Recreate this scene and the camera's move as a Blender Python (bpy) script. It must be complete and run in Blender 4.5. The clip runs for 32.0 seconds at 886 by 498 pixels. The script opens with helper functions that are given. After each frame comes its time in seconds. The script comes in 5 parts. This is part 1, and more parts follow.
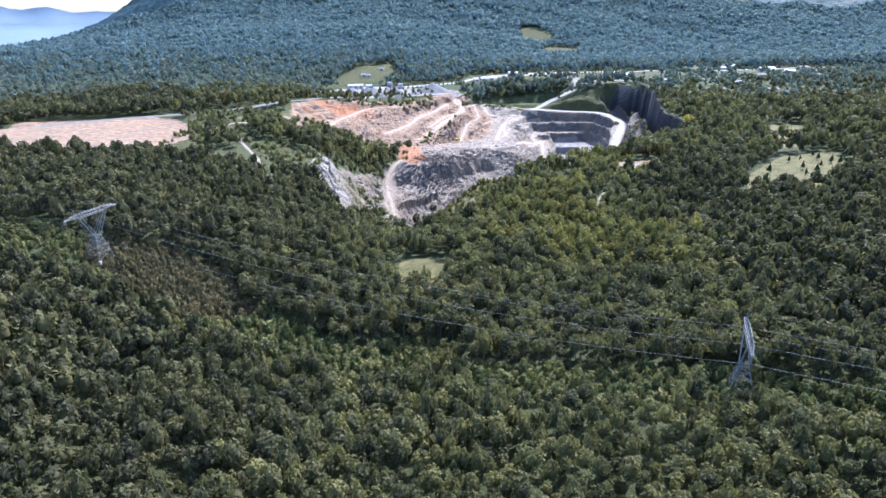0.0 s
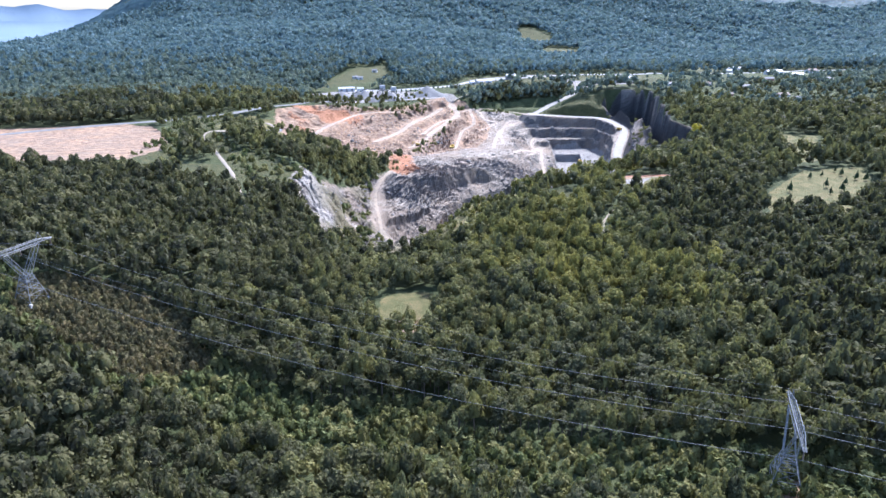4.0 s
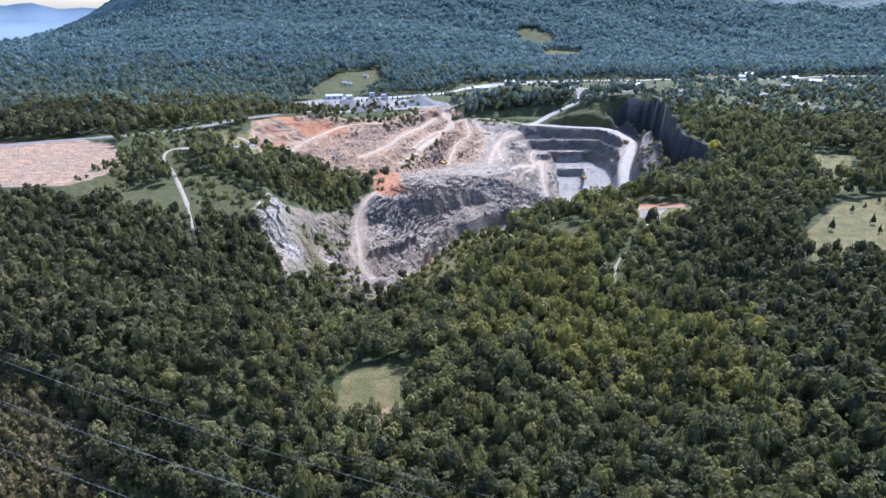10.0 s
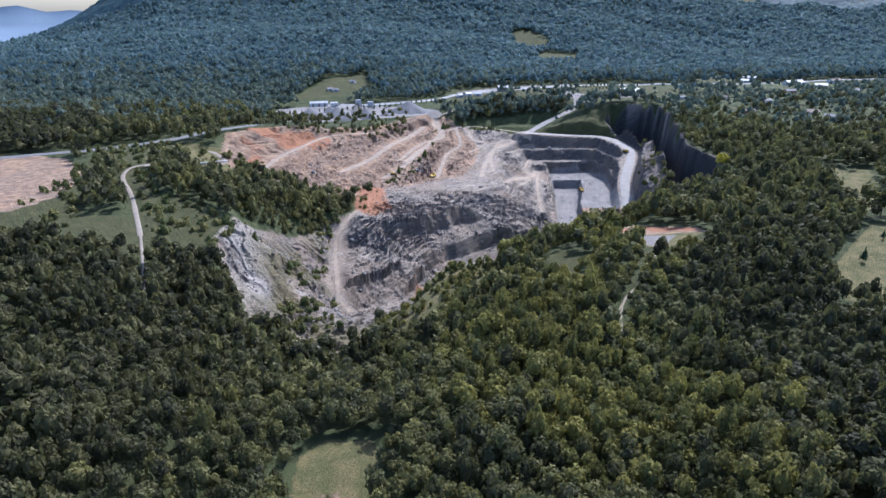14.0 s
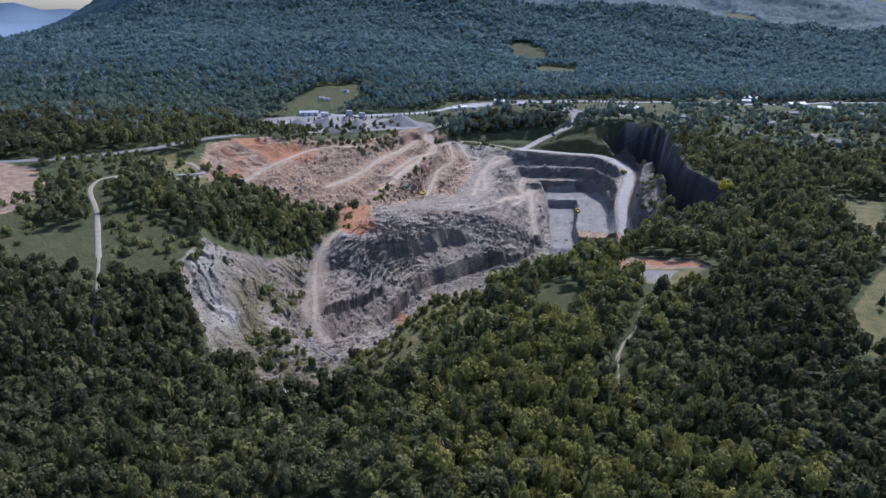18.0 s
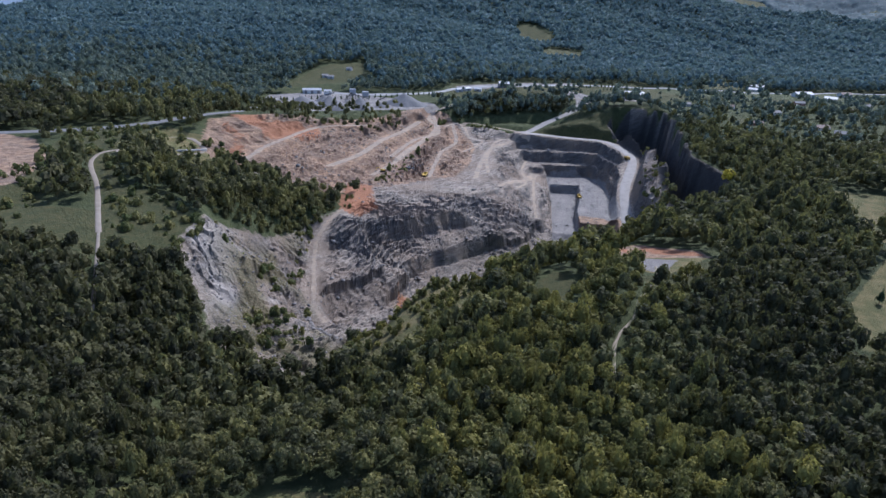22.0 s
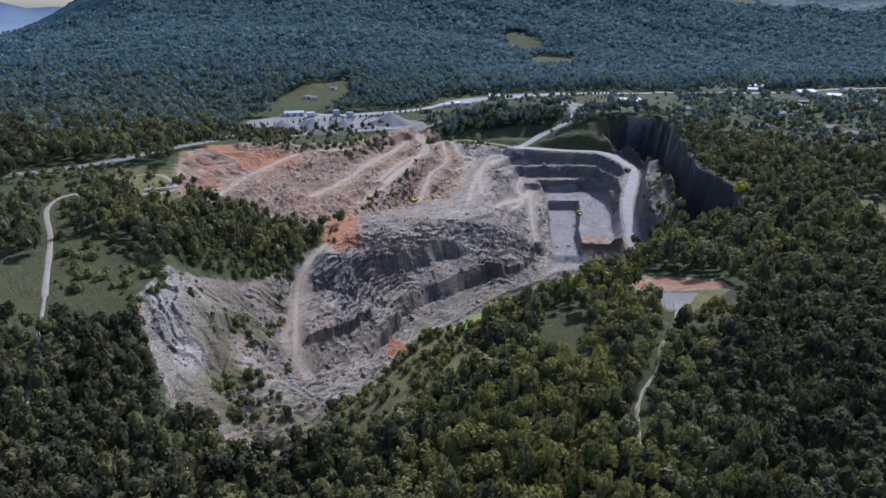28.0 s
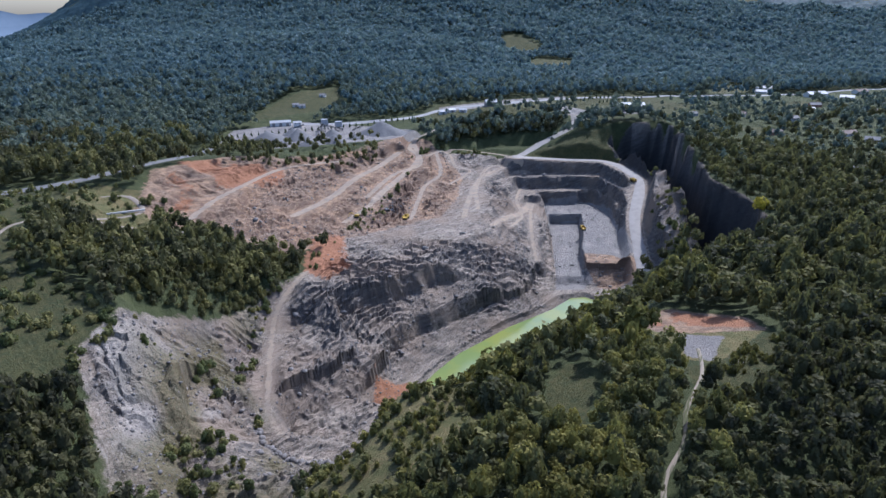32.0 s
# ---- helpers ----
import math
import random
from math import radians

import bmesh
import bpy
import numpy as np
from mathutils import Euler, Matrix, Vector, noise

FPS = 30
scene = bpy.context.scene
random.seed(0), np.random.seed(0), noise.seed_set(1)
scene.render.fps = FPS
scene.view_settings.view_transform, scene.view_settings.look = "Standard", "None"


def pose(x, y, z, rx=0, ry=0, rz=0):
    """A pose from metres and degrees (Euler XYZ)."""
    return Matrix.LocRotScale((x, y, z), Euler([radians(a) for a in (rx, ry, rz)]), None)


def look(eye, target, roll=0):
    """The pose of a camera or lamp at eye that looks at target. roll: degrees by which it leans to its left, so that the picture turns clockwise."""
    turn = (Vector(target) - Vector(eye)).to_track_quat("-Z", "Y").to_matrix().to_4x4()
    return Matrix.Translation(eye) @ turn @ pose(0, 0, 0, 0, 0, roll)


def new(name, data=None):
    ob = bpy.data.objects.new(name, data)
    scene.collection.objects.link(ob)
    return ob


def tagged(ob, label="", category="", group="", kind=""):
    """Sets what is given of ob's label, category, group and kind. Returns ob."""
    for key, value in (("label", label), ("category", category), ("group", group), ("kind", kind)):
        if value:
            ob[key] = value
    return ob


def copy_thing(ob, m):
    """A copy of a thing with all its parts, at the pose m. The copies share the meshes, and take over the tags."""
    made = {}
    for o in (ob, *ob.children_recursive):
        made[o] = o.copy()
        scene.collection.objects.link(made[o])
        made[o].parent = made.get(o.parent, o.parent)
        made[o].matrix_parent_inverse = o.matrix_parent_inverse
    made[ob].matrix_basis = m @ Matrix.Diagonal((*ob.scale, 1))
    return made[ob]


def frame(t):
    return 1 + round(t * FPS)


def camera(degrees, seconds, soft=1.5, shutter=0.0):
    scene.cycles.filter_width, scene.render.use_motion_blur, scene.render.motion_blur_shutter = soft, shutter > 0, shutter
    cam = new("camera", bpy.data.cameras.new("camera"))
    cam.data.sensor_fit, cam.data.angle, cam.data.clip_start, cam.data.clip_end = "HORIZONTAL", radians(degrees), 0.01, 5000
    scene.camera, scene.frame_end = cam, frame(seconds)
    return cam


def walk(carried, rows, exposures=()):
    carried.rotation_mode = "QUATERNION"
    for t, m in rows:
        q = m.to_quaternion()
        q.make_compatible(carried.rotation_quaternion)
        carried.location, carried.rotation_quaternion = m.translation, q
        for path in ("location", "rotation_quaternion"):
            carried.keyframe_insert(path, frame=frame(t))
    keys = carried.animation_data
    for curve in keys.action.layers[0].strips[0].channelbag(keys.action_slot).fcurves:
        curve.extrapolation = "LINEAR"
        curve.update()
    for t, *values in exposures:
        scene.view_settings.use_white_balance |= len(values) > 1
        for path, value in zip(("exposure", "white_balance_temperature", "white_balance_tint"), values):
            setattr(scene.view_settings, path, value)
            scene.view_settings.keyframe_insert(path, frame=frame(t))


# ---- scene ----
cam = camera(67.92, 32.0)

PATH = [
    (0.0, look((0.00, 0.00, 168.75), (-0.00, 282.00, 66.39), -0.91)),
    (1.0, look((0.98, 12.15, 169.29), (1.58, 294.15, 66.91), -0.80)),
    (2.0, look((2.57, 24.49, 170.02), (3.67, 306.40, 67.44), -0.73)),
    (3.0, look((4.42, 37.07, 170.78), (5.32, 318.86, 67.85), -0.75)),
    (3.5, look((5.33, 43.33, 171.14), (6.18, 325.06, 68.05), -0.73)),
    (5.5, look((8.89, 68.23, 172.42), (9.88, 349.97, 69.36), -0.71)),
    (6.0, look((10.03, 74.41, 172.79), (10.77, 356.14, 69.71), -0.66)),
    (7.0, look((12.26, 86.96, 173.64), (12.79, 368.67, 70.51), -0.68)),
    (8.0, look((14.01, 99.65, 174.48), (14.47, 381.32, 71.23), -0.61)),
    (9.0, look((15.38, 111.93, 175.22), (16.20, 393.54, 71.81), -0.54)),
    (10.0, look((17.35, 123.91, 175.95), (17.94, 405.47, 72.39), -0.61)),
    (11.0, look((19.27, 136.50, 176.53), (21.94, 418.07, 73.03), -0.71)),
    (12.0, look((21.13, 149.84, 177.02), (23.87, 431.46, 73.67), -0.72)),
    (13.0, look((23.22, 162.94, 177.44), (25.94, 444.57, 74.09), -0.76)),
    (14.0, look((25.41, 175.41, 177.72), (27.79, 457.10, 74.57), -0.79)),
    (14.5, look((26.47, 181.50, 177.88), (29.39, 463.27, 74.95), -0.82)),
    (16.5, look((29.38, 202.71, 179.27), (34.11, 485.54, 79.35), -0.29)),
    (17.0, look((30.13, 205.31, 179.55), (34.63, 488.42, 80.40), 0.04)),
    (18.0, look((31.69, 208.27, 180.01), (36.61, 491.16, 80.26), 0.85)),
    (19.0, look((32.52, 208.72, 180.34), (37.39, 490.78, 78.27), 1.57)),
    (20.0, look((32.48, 209.21, 180.61), (37.30, 490.54, 76.53), 1.94)),
    (21.0, look((32.14, 209.21, 180.83), (37.06, 489.83, 74.87), 2.22)),
    (22.0, look((31.82, 209.28, 181.04), (36.76, 489.18, 73.17), 2.35)),
    (23.0, look((31.67, 210.73, 181.31), (37.06, 489.91, 71.64), 2.24)),
    (24.0, look((31.87, 215.39, 181.66), (37.50, 495.67, 74.83), 1.80)),
    (25.0, look((32.67, 223.19, 182.05), (38.25, 504.26, 77.32), 1.25)),
    (25.5, look((33.15, 227.66, 182.26), (38.79, 508.91, 78.03), 0.99)),
    (27.5, look((35.77, 249.55, 183.32), (41.29, 530.80, 79.06), -0.06)),
    (28.0, look((36.60, 255.37, 183.54), (42.14, 536.70, 79.52), -0.42)),
    (29.0, look((38.48, 267.05, 184.01), (43.80, 548.56, 80.46), -0.54)),
    (30.0, look((40.26, 278.81, 184.27), (45.45, 560.42, 80.97), -0.68)),
    (31.0, look((41.82, 291.01, 184.30), (47.26, 572.63, 81.05), -0.81)),
    (32.0, look((43.46, 303.75, 184.26), (49.00, 585.32, 80.87), -1.05)),
]
walk(cam, PATH, exposures=[(t, e, 5300, 16) for t, e in ((0.0, 1.78), (6.0, 1.76), (9.5, 1.54), (13.0, 1.14), (19.0, 0.57), (23.0, 0.49), (28.0, 0.53), (32.0, 0.62))])

# ---- world and sun ----
SUN_AZ, SUN_EL = radians(36), radians(48)
world = bpy.data.worlds.new("world")
scene.world = world
world.use_nodes = True
wn = world.node_tree.nodes
sky = wn.new("ShaderNodeTexSky")
sky.sky_type, sky.sun_disc = "NISHITA", False
sky.sun_elevation, sky.sun_rotation = SUN_EL, SUN_AZ
sky.air_density, sky.dust_density, sky.ozone_density = 1.0, 2.0, 1.0
wn["Background"].inputs["Strength"].default_value = 0.14
world.node_tree.links.new(sky.outputs[0], wn["Background"].inputs["Color"])
sun = new("sun", bpy.data.lights.new("sun", "SUN"))
sun.data.energy, sun.data.angle, sun.data.color = 3.6, radians(0.55), (1.0, 0.94, 0.85)
sun_dir = Vector((math.sin(SUN_AZ) * math.cos(SUN_EL), math.cos(SUN_AZ) * math.cos(SUN_EL), math.sin(SUN_EL)))
sun.matrix_world = look(sun_dir * 500, (0, 0, 0))


# ---- materials ----
class Mat:
    """A node material under construction."""

    def __init__(self, name, rough=0.9, metal=0.0, spec=0.2):
        self.m = bpy.data.materials.new(name)
        self.m.use_nodes = True
        self.t = self.m.node_tree
        self.b = self.t.nodes["Principled BSDF"]
        self.b.inputs["Roughness"].default_value = rough
        self.b.inputs["Metallic"].default_value = metal
        self.b.inputs["Specular IOR Level"].default_value = spec
        self.geo = self.node("ShaderNodeNewGeometry")

    def node(self, kind, **kw):
        n = self.t.nodes.new(kind)
        for k, v in kw.items():
            setattr(n, k, v)
        return n

    def put(self, a, b):
        self.t.links.new(a, b)

    def noise(self, scale, detail=4.0, rough=0.6, stretch=(1, 1, 1), turn=(0, 0, 0)):
        mp = self.node("ShaderNodeMapping")
        mp.inputs["Scale"].default_value = stretch
        rot = self.node("ShaderNodeMapping")
        rot.inputs["Rotation"].default_value = [radians(a) for a in turn]
        self.put(self.geo.outputs["Position"], rot.inputs["Vector"])
        self.put(rot.outputs[0], mp.inputs["Vector"])
        n = self.node("ShaderNodeTexNoise")
        n.inputs["Scale"].default_value, n.inputs["Detail"].default_value, n.inputs["Roughness"].default_value = scale, detail, rough
        self.put(mp.outputs[0], n.inputs["Vector"])
        return n.outputs["Fac"]

    def ramp(self, fac, *stops):
        r = self.node("ShaderNodeValToRGB")
        e = r.color_ramp.elements
        while len(e) < len(stops):
            e.new(0.5)
        for el, (p, c) in zip(e, stops):
            el.position, el.color = p, (c, c, c, 1) if isinstance(c, (int, float)) else (*c, 1)
        self.put(fac, r.inputs["Fac"])
        return r.outputs["Color"]

    def mix(self, fac, a, b, how="MIX"):
        n = self.node("ShaderNodeMix", data_type="RGBA", blend_type=how)
        for s, v in ((n.inputs[0], fac), (n.inputs[6], a), (n.inputs[7], b)):
            if isinstance(v, (int, float)):
                s.default_value = v
            elif isinstance(v, tuple):
                s.default_value = (*v, 1)
            else:
                self.put(v, s)
        return n.outputs[2]

    def math(self, op, a, b=0.0):
        n = self.node("ShaderNodeMath", operation=op)
        for s, v in zip(n.inputs, (a, b)):
            if isinstance(v, (int, float)):
                s.default_value = v
            else:
                self.put(v, s)
        return n.outputs[0]

    def attr(self, name):
        return self.node("ShaderNodeAttribute", attribute_name=name).outputs["Fac"]

    def colour(self, c):
        if isinstance(c, tuple):
            self.b.inputs["Base Color"].default_value = (*c, 1)
        else:
            self.put(c, self.b.inputs["Base Color"])
        return self

    def bump(self, height, strength=0.5, distance=0.5):
        n = self.node("ShaderNodeBump")
        n.inputs["Strength"].default_value, n.inputs["Distance"].default_value = strength, distance
        self.put(height, n.inputs["Height"])
        self.put(n.outputs[0], self.b.inputs["Normal"])
        return self


def rock_colour(m):
    strata = m.noise(0.09, 5, 0.62, (1, 1, 5), (24, 18, 0))
    fine = m.noise(0.55, 5, 0.7)
    c = m.ramp(strata, (0.3, (0.100, 0.088, 0.074)), (0.48, (0.235, 0.196, 0.153)), (0.7, (0.41, 0.340, 0.265)))
    streak = m.mix(m.attr("lean"), m.noise(0.5, 5, 0.65, (0.10, 1.0, 0.6), (0, 0, -54)), m.noise(0.5, 5, 0.65, (0.10, 1.0, 0.6), (0, 0, 52)))
    c = m.mix(m.ramp(streak, (0.36, 0.8), (0.46, 0.0)), c, (0.070, 0.062, 0.056))
    c = m.mix(m.ramp(streak, (0.56, 0.0), (0.66, 0.75)), c, (0.46, 0.400, 0.335))
    c = m.mix(m.ramp(fine, (0.42, 0.0), (0.7, 0.7)), c, (0.35, 0.300, 0.248))
    grit = m.noise(2.2, 4, 0.7)
    c = m.mix(m.ramp(grit, (0.34, 0.75), (0.48, 0.0)), c, (0.075, 0.068, 0.062))
    c = m.mix(m.ramp(grit, (0.55, 0.0), (0.68, 0.7)), c, (0.47, 0.415, 0.355))
    cell = m.node("ShaderNodeTexVoronoi", feature="DISTANCE_TO_EDGE")
    cell.inputs["Scale"].default_value = 0.42
    warped = m.node("ShaderNodeMapping")
    warped.inputs["Scale"].default_value = (0.8, 1.0, 2.2)
    warped.inputs["Rotation"].default_value = (0.4, 0.3, 0.6)
    m.put(m.geo.outputs["Position"], warped.inputs["Vector"])
    m.put(warped.outputs[0], cell.inputs["Vector"])
    c = m.mix(m.ramp(cell.outputs["Distance"], (0.0, 0.35), (0.10, 0.0)), c, (0.045, 0.042, 0.042))
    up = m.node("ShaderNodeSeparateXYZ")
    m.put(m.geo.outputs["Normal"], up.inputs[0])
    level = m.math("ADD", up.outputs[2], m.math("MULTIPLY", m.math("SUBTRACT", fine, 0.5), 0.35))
    # steep rock darkened by its normal: shade painted into the colour
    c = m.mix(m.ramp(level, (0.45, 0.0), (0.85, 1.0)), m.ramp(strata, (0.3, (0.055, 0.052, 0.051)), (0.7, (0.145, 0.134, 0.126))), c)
    c = m.mix(m.ramp(m.noise(0.021, 3), (0.44, 0.0), (0.62, 0.7)), c, (0.225, 0.172, 0.128))
    pale = m.ramp(m.math("ADD", m.attr("pale"), m.math("MULTIPLY", m.math("SUBTRACT", streak, 0.5), 1.6)), (0.45, 0.0), (0.8, 0.5))
    c = m.mix(pale, c, (0.36, 0.33, 0.295))
    # near-black tone that paints deep shade onto the chasm walls
    return m.mix(m.attr("chasm_shade"), c, m.mix(strata, (0.018, 0.019, 0.022), (0.045, 0.044, 0.044)))


def ground_material():
    m = Mat("ground_cover", 0.95)
    big, mid, fine = m.noise(0.02, 4), m.noise(0.12, 4), m.noise(0.9, 4, 0.7)
    c = m.ramp(mid, (0.3, (0.035, 0.045, 0.018)), (0.7, (0.075, 0.085, 0.035)))
    grass = m.mix(m.ramp(mid, (0.35, 0.0), (0.65, 1.0)), (0.032, 0.041, 0.013), (0.070, 0.068, 0.025))
    grass = m.mix(m.ramp(fine, (0.42, 0.0), (0.62, 0.7)), grass, (0.094, 0.084, 0.038))
    grass = m.mix(m.ramp(m.noise(0.3, 4, 0.7), (0.5, 0.0), (0.62, 0.7)), grass, (0.036, 0.048, 0.020))
    dry = m.mix(m.ramp(mid, (0.4, 0.0), (0.6, 1.0)), (0.170, 0.136, 0.062), (0.102, 0.098, 0.038))
    dry = m.mix(m.ramp(fine, (0.4, 0.0), (0.7, 0.6)), dry, (0.085, 0.100, 0.040))
    clay = m.mix(m.ramp(m.noise(0.035, 5, 0.65), (0.38, 0.0), (0.62, 1.0)), (0.37, 0.242, 0.148), (0.28, 0.208, 0.148))
    clay = m.mix(m.ramp(m.noise(0.16, 5, 0.7, (1, 1, 4)), (0.42, 0.0), (0.60, 0.85)), clay, (0.155, 0.102, 0.074))
    clay = m.mix(m.ramp(m.noise(0.055, 5, 0.7, (0.4, 1.6, 3), (0, 0, 20)), (0.52, 0.0), (0.62, 0.7)), clay, (0.20, 0.150, 0.115))
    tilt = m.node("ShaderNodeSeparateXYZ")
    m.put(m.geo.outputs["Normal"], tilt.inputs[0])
    # brown scarp soil on steep clay, with shade darkened into its colour too
    scarp_shade = m.math("ADD", tilt.outputs[2], m.math("MULTIPLY", m.math("SUBTRACT", fine, 0.5), 0.5))
    clay = m.mix(m.ramp(scarp_shade, (0.55, 0.75), (0.86, 0.0)), clay, (0.150, 0.098, 0.070))
    red = m.mix(m.ramp(fine, (0.35, 0.0), (0.65, 1.0)), (0.34, 0.165, 0.090), (0.24, 0.118, 0.068))
    gravel = m.mix(m.ramp(fine, (0.3, 0.0), (0.7, 1.0)), (0.16, 0.150, 0.142), (0.24, 0.224, 0.208))
    gravel = m.mix(m.ramp(m.noise(0.06, 5, 0.7), (0.45, 0.0), (0.66, 0.5)), gravel, (0.33, 0.300, 0.265))
    gravel = m.mix(m.ramp(m.noise(0.11, 4, 0.65, (1, 0.3, 1), (0, 0, 12)), (0.52, 0.0), (0.68, 0.7)), gravel, (0.11, 0.104, 0.10))
    edge = m.math("MULTIPLY", m.math("SUBTRACT", m.noise(0.25, 4, 0.7), 0.5), 0.9)

    def cover(name, base, top):
        k = m.math("ADD", m.attr(name), m.math("MULTIPLY", edge, 1.0))
        return m.mix(m.ramp(k, (0.42, 0.0), (0.58, 1.0)), base, top)

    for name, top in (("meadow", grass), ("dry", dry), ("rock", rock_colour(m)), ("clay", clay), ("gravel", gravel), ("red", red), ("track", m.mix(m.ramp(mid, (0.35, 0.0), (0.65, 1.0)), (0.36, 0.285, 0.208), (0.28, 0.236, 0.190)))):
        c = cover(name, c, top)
    c = m.mix(m.math("MULTIPLY", m.attr("soil"), 0.85), c, m.mix(m.ramp(fine, (0.4, 0.0), (0.6, 1.0)), (0.150, 0.118, 0.062), (0.075, 0.076, 0.030)))
    along_beds = m.mix(m.attr("lean"), m.noise(0.4, 4, 0.7, (0.15, 1.0, 0.5), (0, 0, -54)), m.noise(0.4, 4, 0.7, (0.15, 1.0, 0.5), (0, 0, 52)))
    m.colour(c).bump(m.math("ADD", m.math("ADD", m.math("MULTIPLY", m.noise(0.35, 6, 0.75), 0.6), m.math("MULTIPLY", along_beds, 0.9)), m.math("MULTIPLY", m.noise(1.6, 4, 0.7), 0.6)), 0.9, 1.8)
    return m.m


def leaf_material(name, dark, light, yellow):
    m = Mat(name, 0.75, 0.0, 0.15)
    island = m.geo.outputs["Random Per Island"]
    tree = m.attr("tint")
    patch = m.noise(0.018, 4, 0.65)
    c = m.mix(tree, dark, light)
    c = m.mix(m.ramp(m.math("ADD", m.math("MULTIPLY", tree, 0.45), m.math("MULTIPLY", patch, 0.7)), (0.47, 0.0), (0.76, 0.85)), c, yellow)
    c = m.mix(m.math("MULTIPLY", island, 0.9), c, m.mix(0.6, c, light, "ADD"))
    tuft = m.noise(1.1, 3, 0.7)
    c = m.mix(m.ramp(tuft, (0.34, 0.5), (0.48, 0.0)), c, tuple(0.45 * a for a in dark))
    c = m.mix(m.ramp(tuft, (0.52, 0.0), (0.68, 0.7)), c, tuple(1.5 * a for a in light))
    stand = m.noise(0.031, 3, 0.6)
    c = m.mix(m.ramp(stand, (0.36, 0.45), (0.5, 0.0)), c, tuple(0.6 * a for a in dark))
    m.colour(c)
    thin = m.node("ShaderNodeBsdfTranslucent")
    m.put(m.mix(0.3, c, (0.12, 0.14, 0.03)), thin.inputs["Color"])
    both = m.node("ShaderNodeMixShader")
    both.inputs[0].default_value = 0.38
    m.put(m.b.outputs[0], both.inputs[1])
    m.put(thin.outputs[0], both.inputs[2])
    m.put(both.outputs[0], m.t.nodes["Material Output"].inputs["Surface"])
    return m.m


def plain(name, c1, c2, scale=0.5, rough=0.85, metal=0.0, bump=0.3, spec=0.2):
    m = Mat(name, rough, metal, spec)
    f = m.noise(scale, 5, 0.65)
    g = m.noise(scale * 7, 3, 0.6)
    c = m.mix(m.ramp(f, (0.3, 0.0), (0.7, 1.0)), c1, c2)
    c = m.mix(m.ramp(g, (0.5, 0.0), (0.8, 0.35)), c, tuple(0.7 * a for a in c1))
    m.colour(c).bump(g, bump, 0.15)
    return m.m


GROUND = ground_material()
LEAF = leaf_material("broadleaf_foliage", (0.034, 0.036, 0.020), (0.102, 0.101, 0.048), (0.170, 0.154, 0.048))
LEAF_DEEP = leaf_material("deep_green_foliage", (0.025, 0.026, 0.016), (0.069, 0.068, 0.036), (0.110, 0.102, 0.040))
# distance haze is painted into the next three leaf colours as blue
LEAF_FAR_HAZE = leaf_material("hazed_mountain_foliage", (0.060, 0.106, 0.126), (0.110, 0.168, 0.186), (0.130, 0.176, 0.170))
LEAF_CANOPY_HAZE = leaf_material("hazed_canopy_foliage", (0.022, 0.050, 0.066), (0.042, 0.080, 0.098), (0.056, 0.090, 0.096))
LEAF_MID_HAZE = leaf_material("hazed_valley_foliage", (0.060, 0.086, 0.080), (0.108, 0.142, 0.122), (0.140, 0.156, 0.106))
LEAF_SHRUB = leaf_material("shrub_foliage", (0.06, 0.075, 0.030), (0.11, 0.12, 0.045), (0.19, 0.16, 0.06))
LEAF_OLIVE = leaf_material("olive_foliage", (0.058, 0.058, 0.022), (0.150, 0.146, 0.046), (0.235, 0.200, 0.050))
LEAF_BROWN = leaf_material("brown_shrub_foliage", (0.064, 0.060, 0.032), (0.104, 0.090, 0.046), (0.140, 0.106, 0.050))
LEAF_GOLD = leaf_material("golden_foliage", (0.20, 0.19, 0.02), (0.30, 0.26, 0.03), (0.34, 0.28, 0.03))
LEAF_DARK = leaf_material("evergreen_foliage", (0.022, 0.042, 0.026), (0.040, 0.065, 0.034), (0.05, 0.075, 0.03))
BARK = plain("bark", (0.09, 0.07, 0.055), (0.15, 0.125, 0.10), 2.0)
GRAVEL = plain("crushed_stone_road", (0.23, 0.212, 0.195), (0.30, 0.278, 0.255), 0.15)
DIRT = plain("pale_dirt_track", (0.18, 0.152, 0.12), (0.255, 0.218, 0.18), 0.2)
ASPHALT = plain("grey_asphalt", (0.12, 0.12, 0.122), (0.165, 0.164, 0.162), 0.1)
PALE_ROAD = plain("sun_bleached_asphalt", (0.22, 0.22, 0.22), (0.29, 0.288, 0.284), 0.1)
STEEL = plain("galvanised_steel", (0.12, 0.124, 0.128), (0.18, 0.184, 0.188), 1.0, 0.7, 0.1, 0.1, 0.5)
WIRE = plain("aluminium_cable", (0.11, 0.112, 0.115), (0.15, 0.15, 0.152), 1.0, 0.6, 0.1, 0.0, 0.5)

# ---- ground form ----
HILLS = [
    (100, 250, 220, -14), (150, 700, 90, -26), (-300, 750, 140, 10), (-200, 350, 60, 13), (-50, 500, 60, -31), (-100, 0, 140, -33),
    (0, 300, 60, -20), (50, 650, 60, -15), (250, 950, 90, -12), (-400, 450, 140, 13), (-150, 850, 60, 10), (500, 1300, 220, 5),
    (-100, 1150, 140, -4), (100, 400, 60, -11), (500, 0, 220, -7), (-400, 0, 220, -9), (200, 550, 60, 5), (-200, 500, 60, 8),
    (-250, 600, 60, -6), (-100, 250, 60, -11), (-150, 150, 60, 9), (-400, 950, 90, 10), (-28, 462, 34, -13), (-2500, 3300, 700, -80), (108, 632, 36, 8),
]
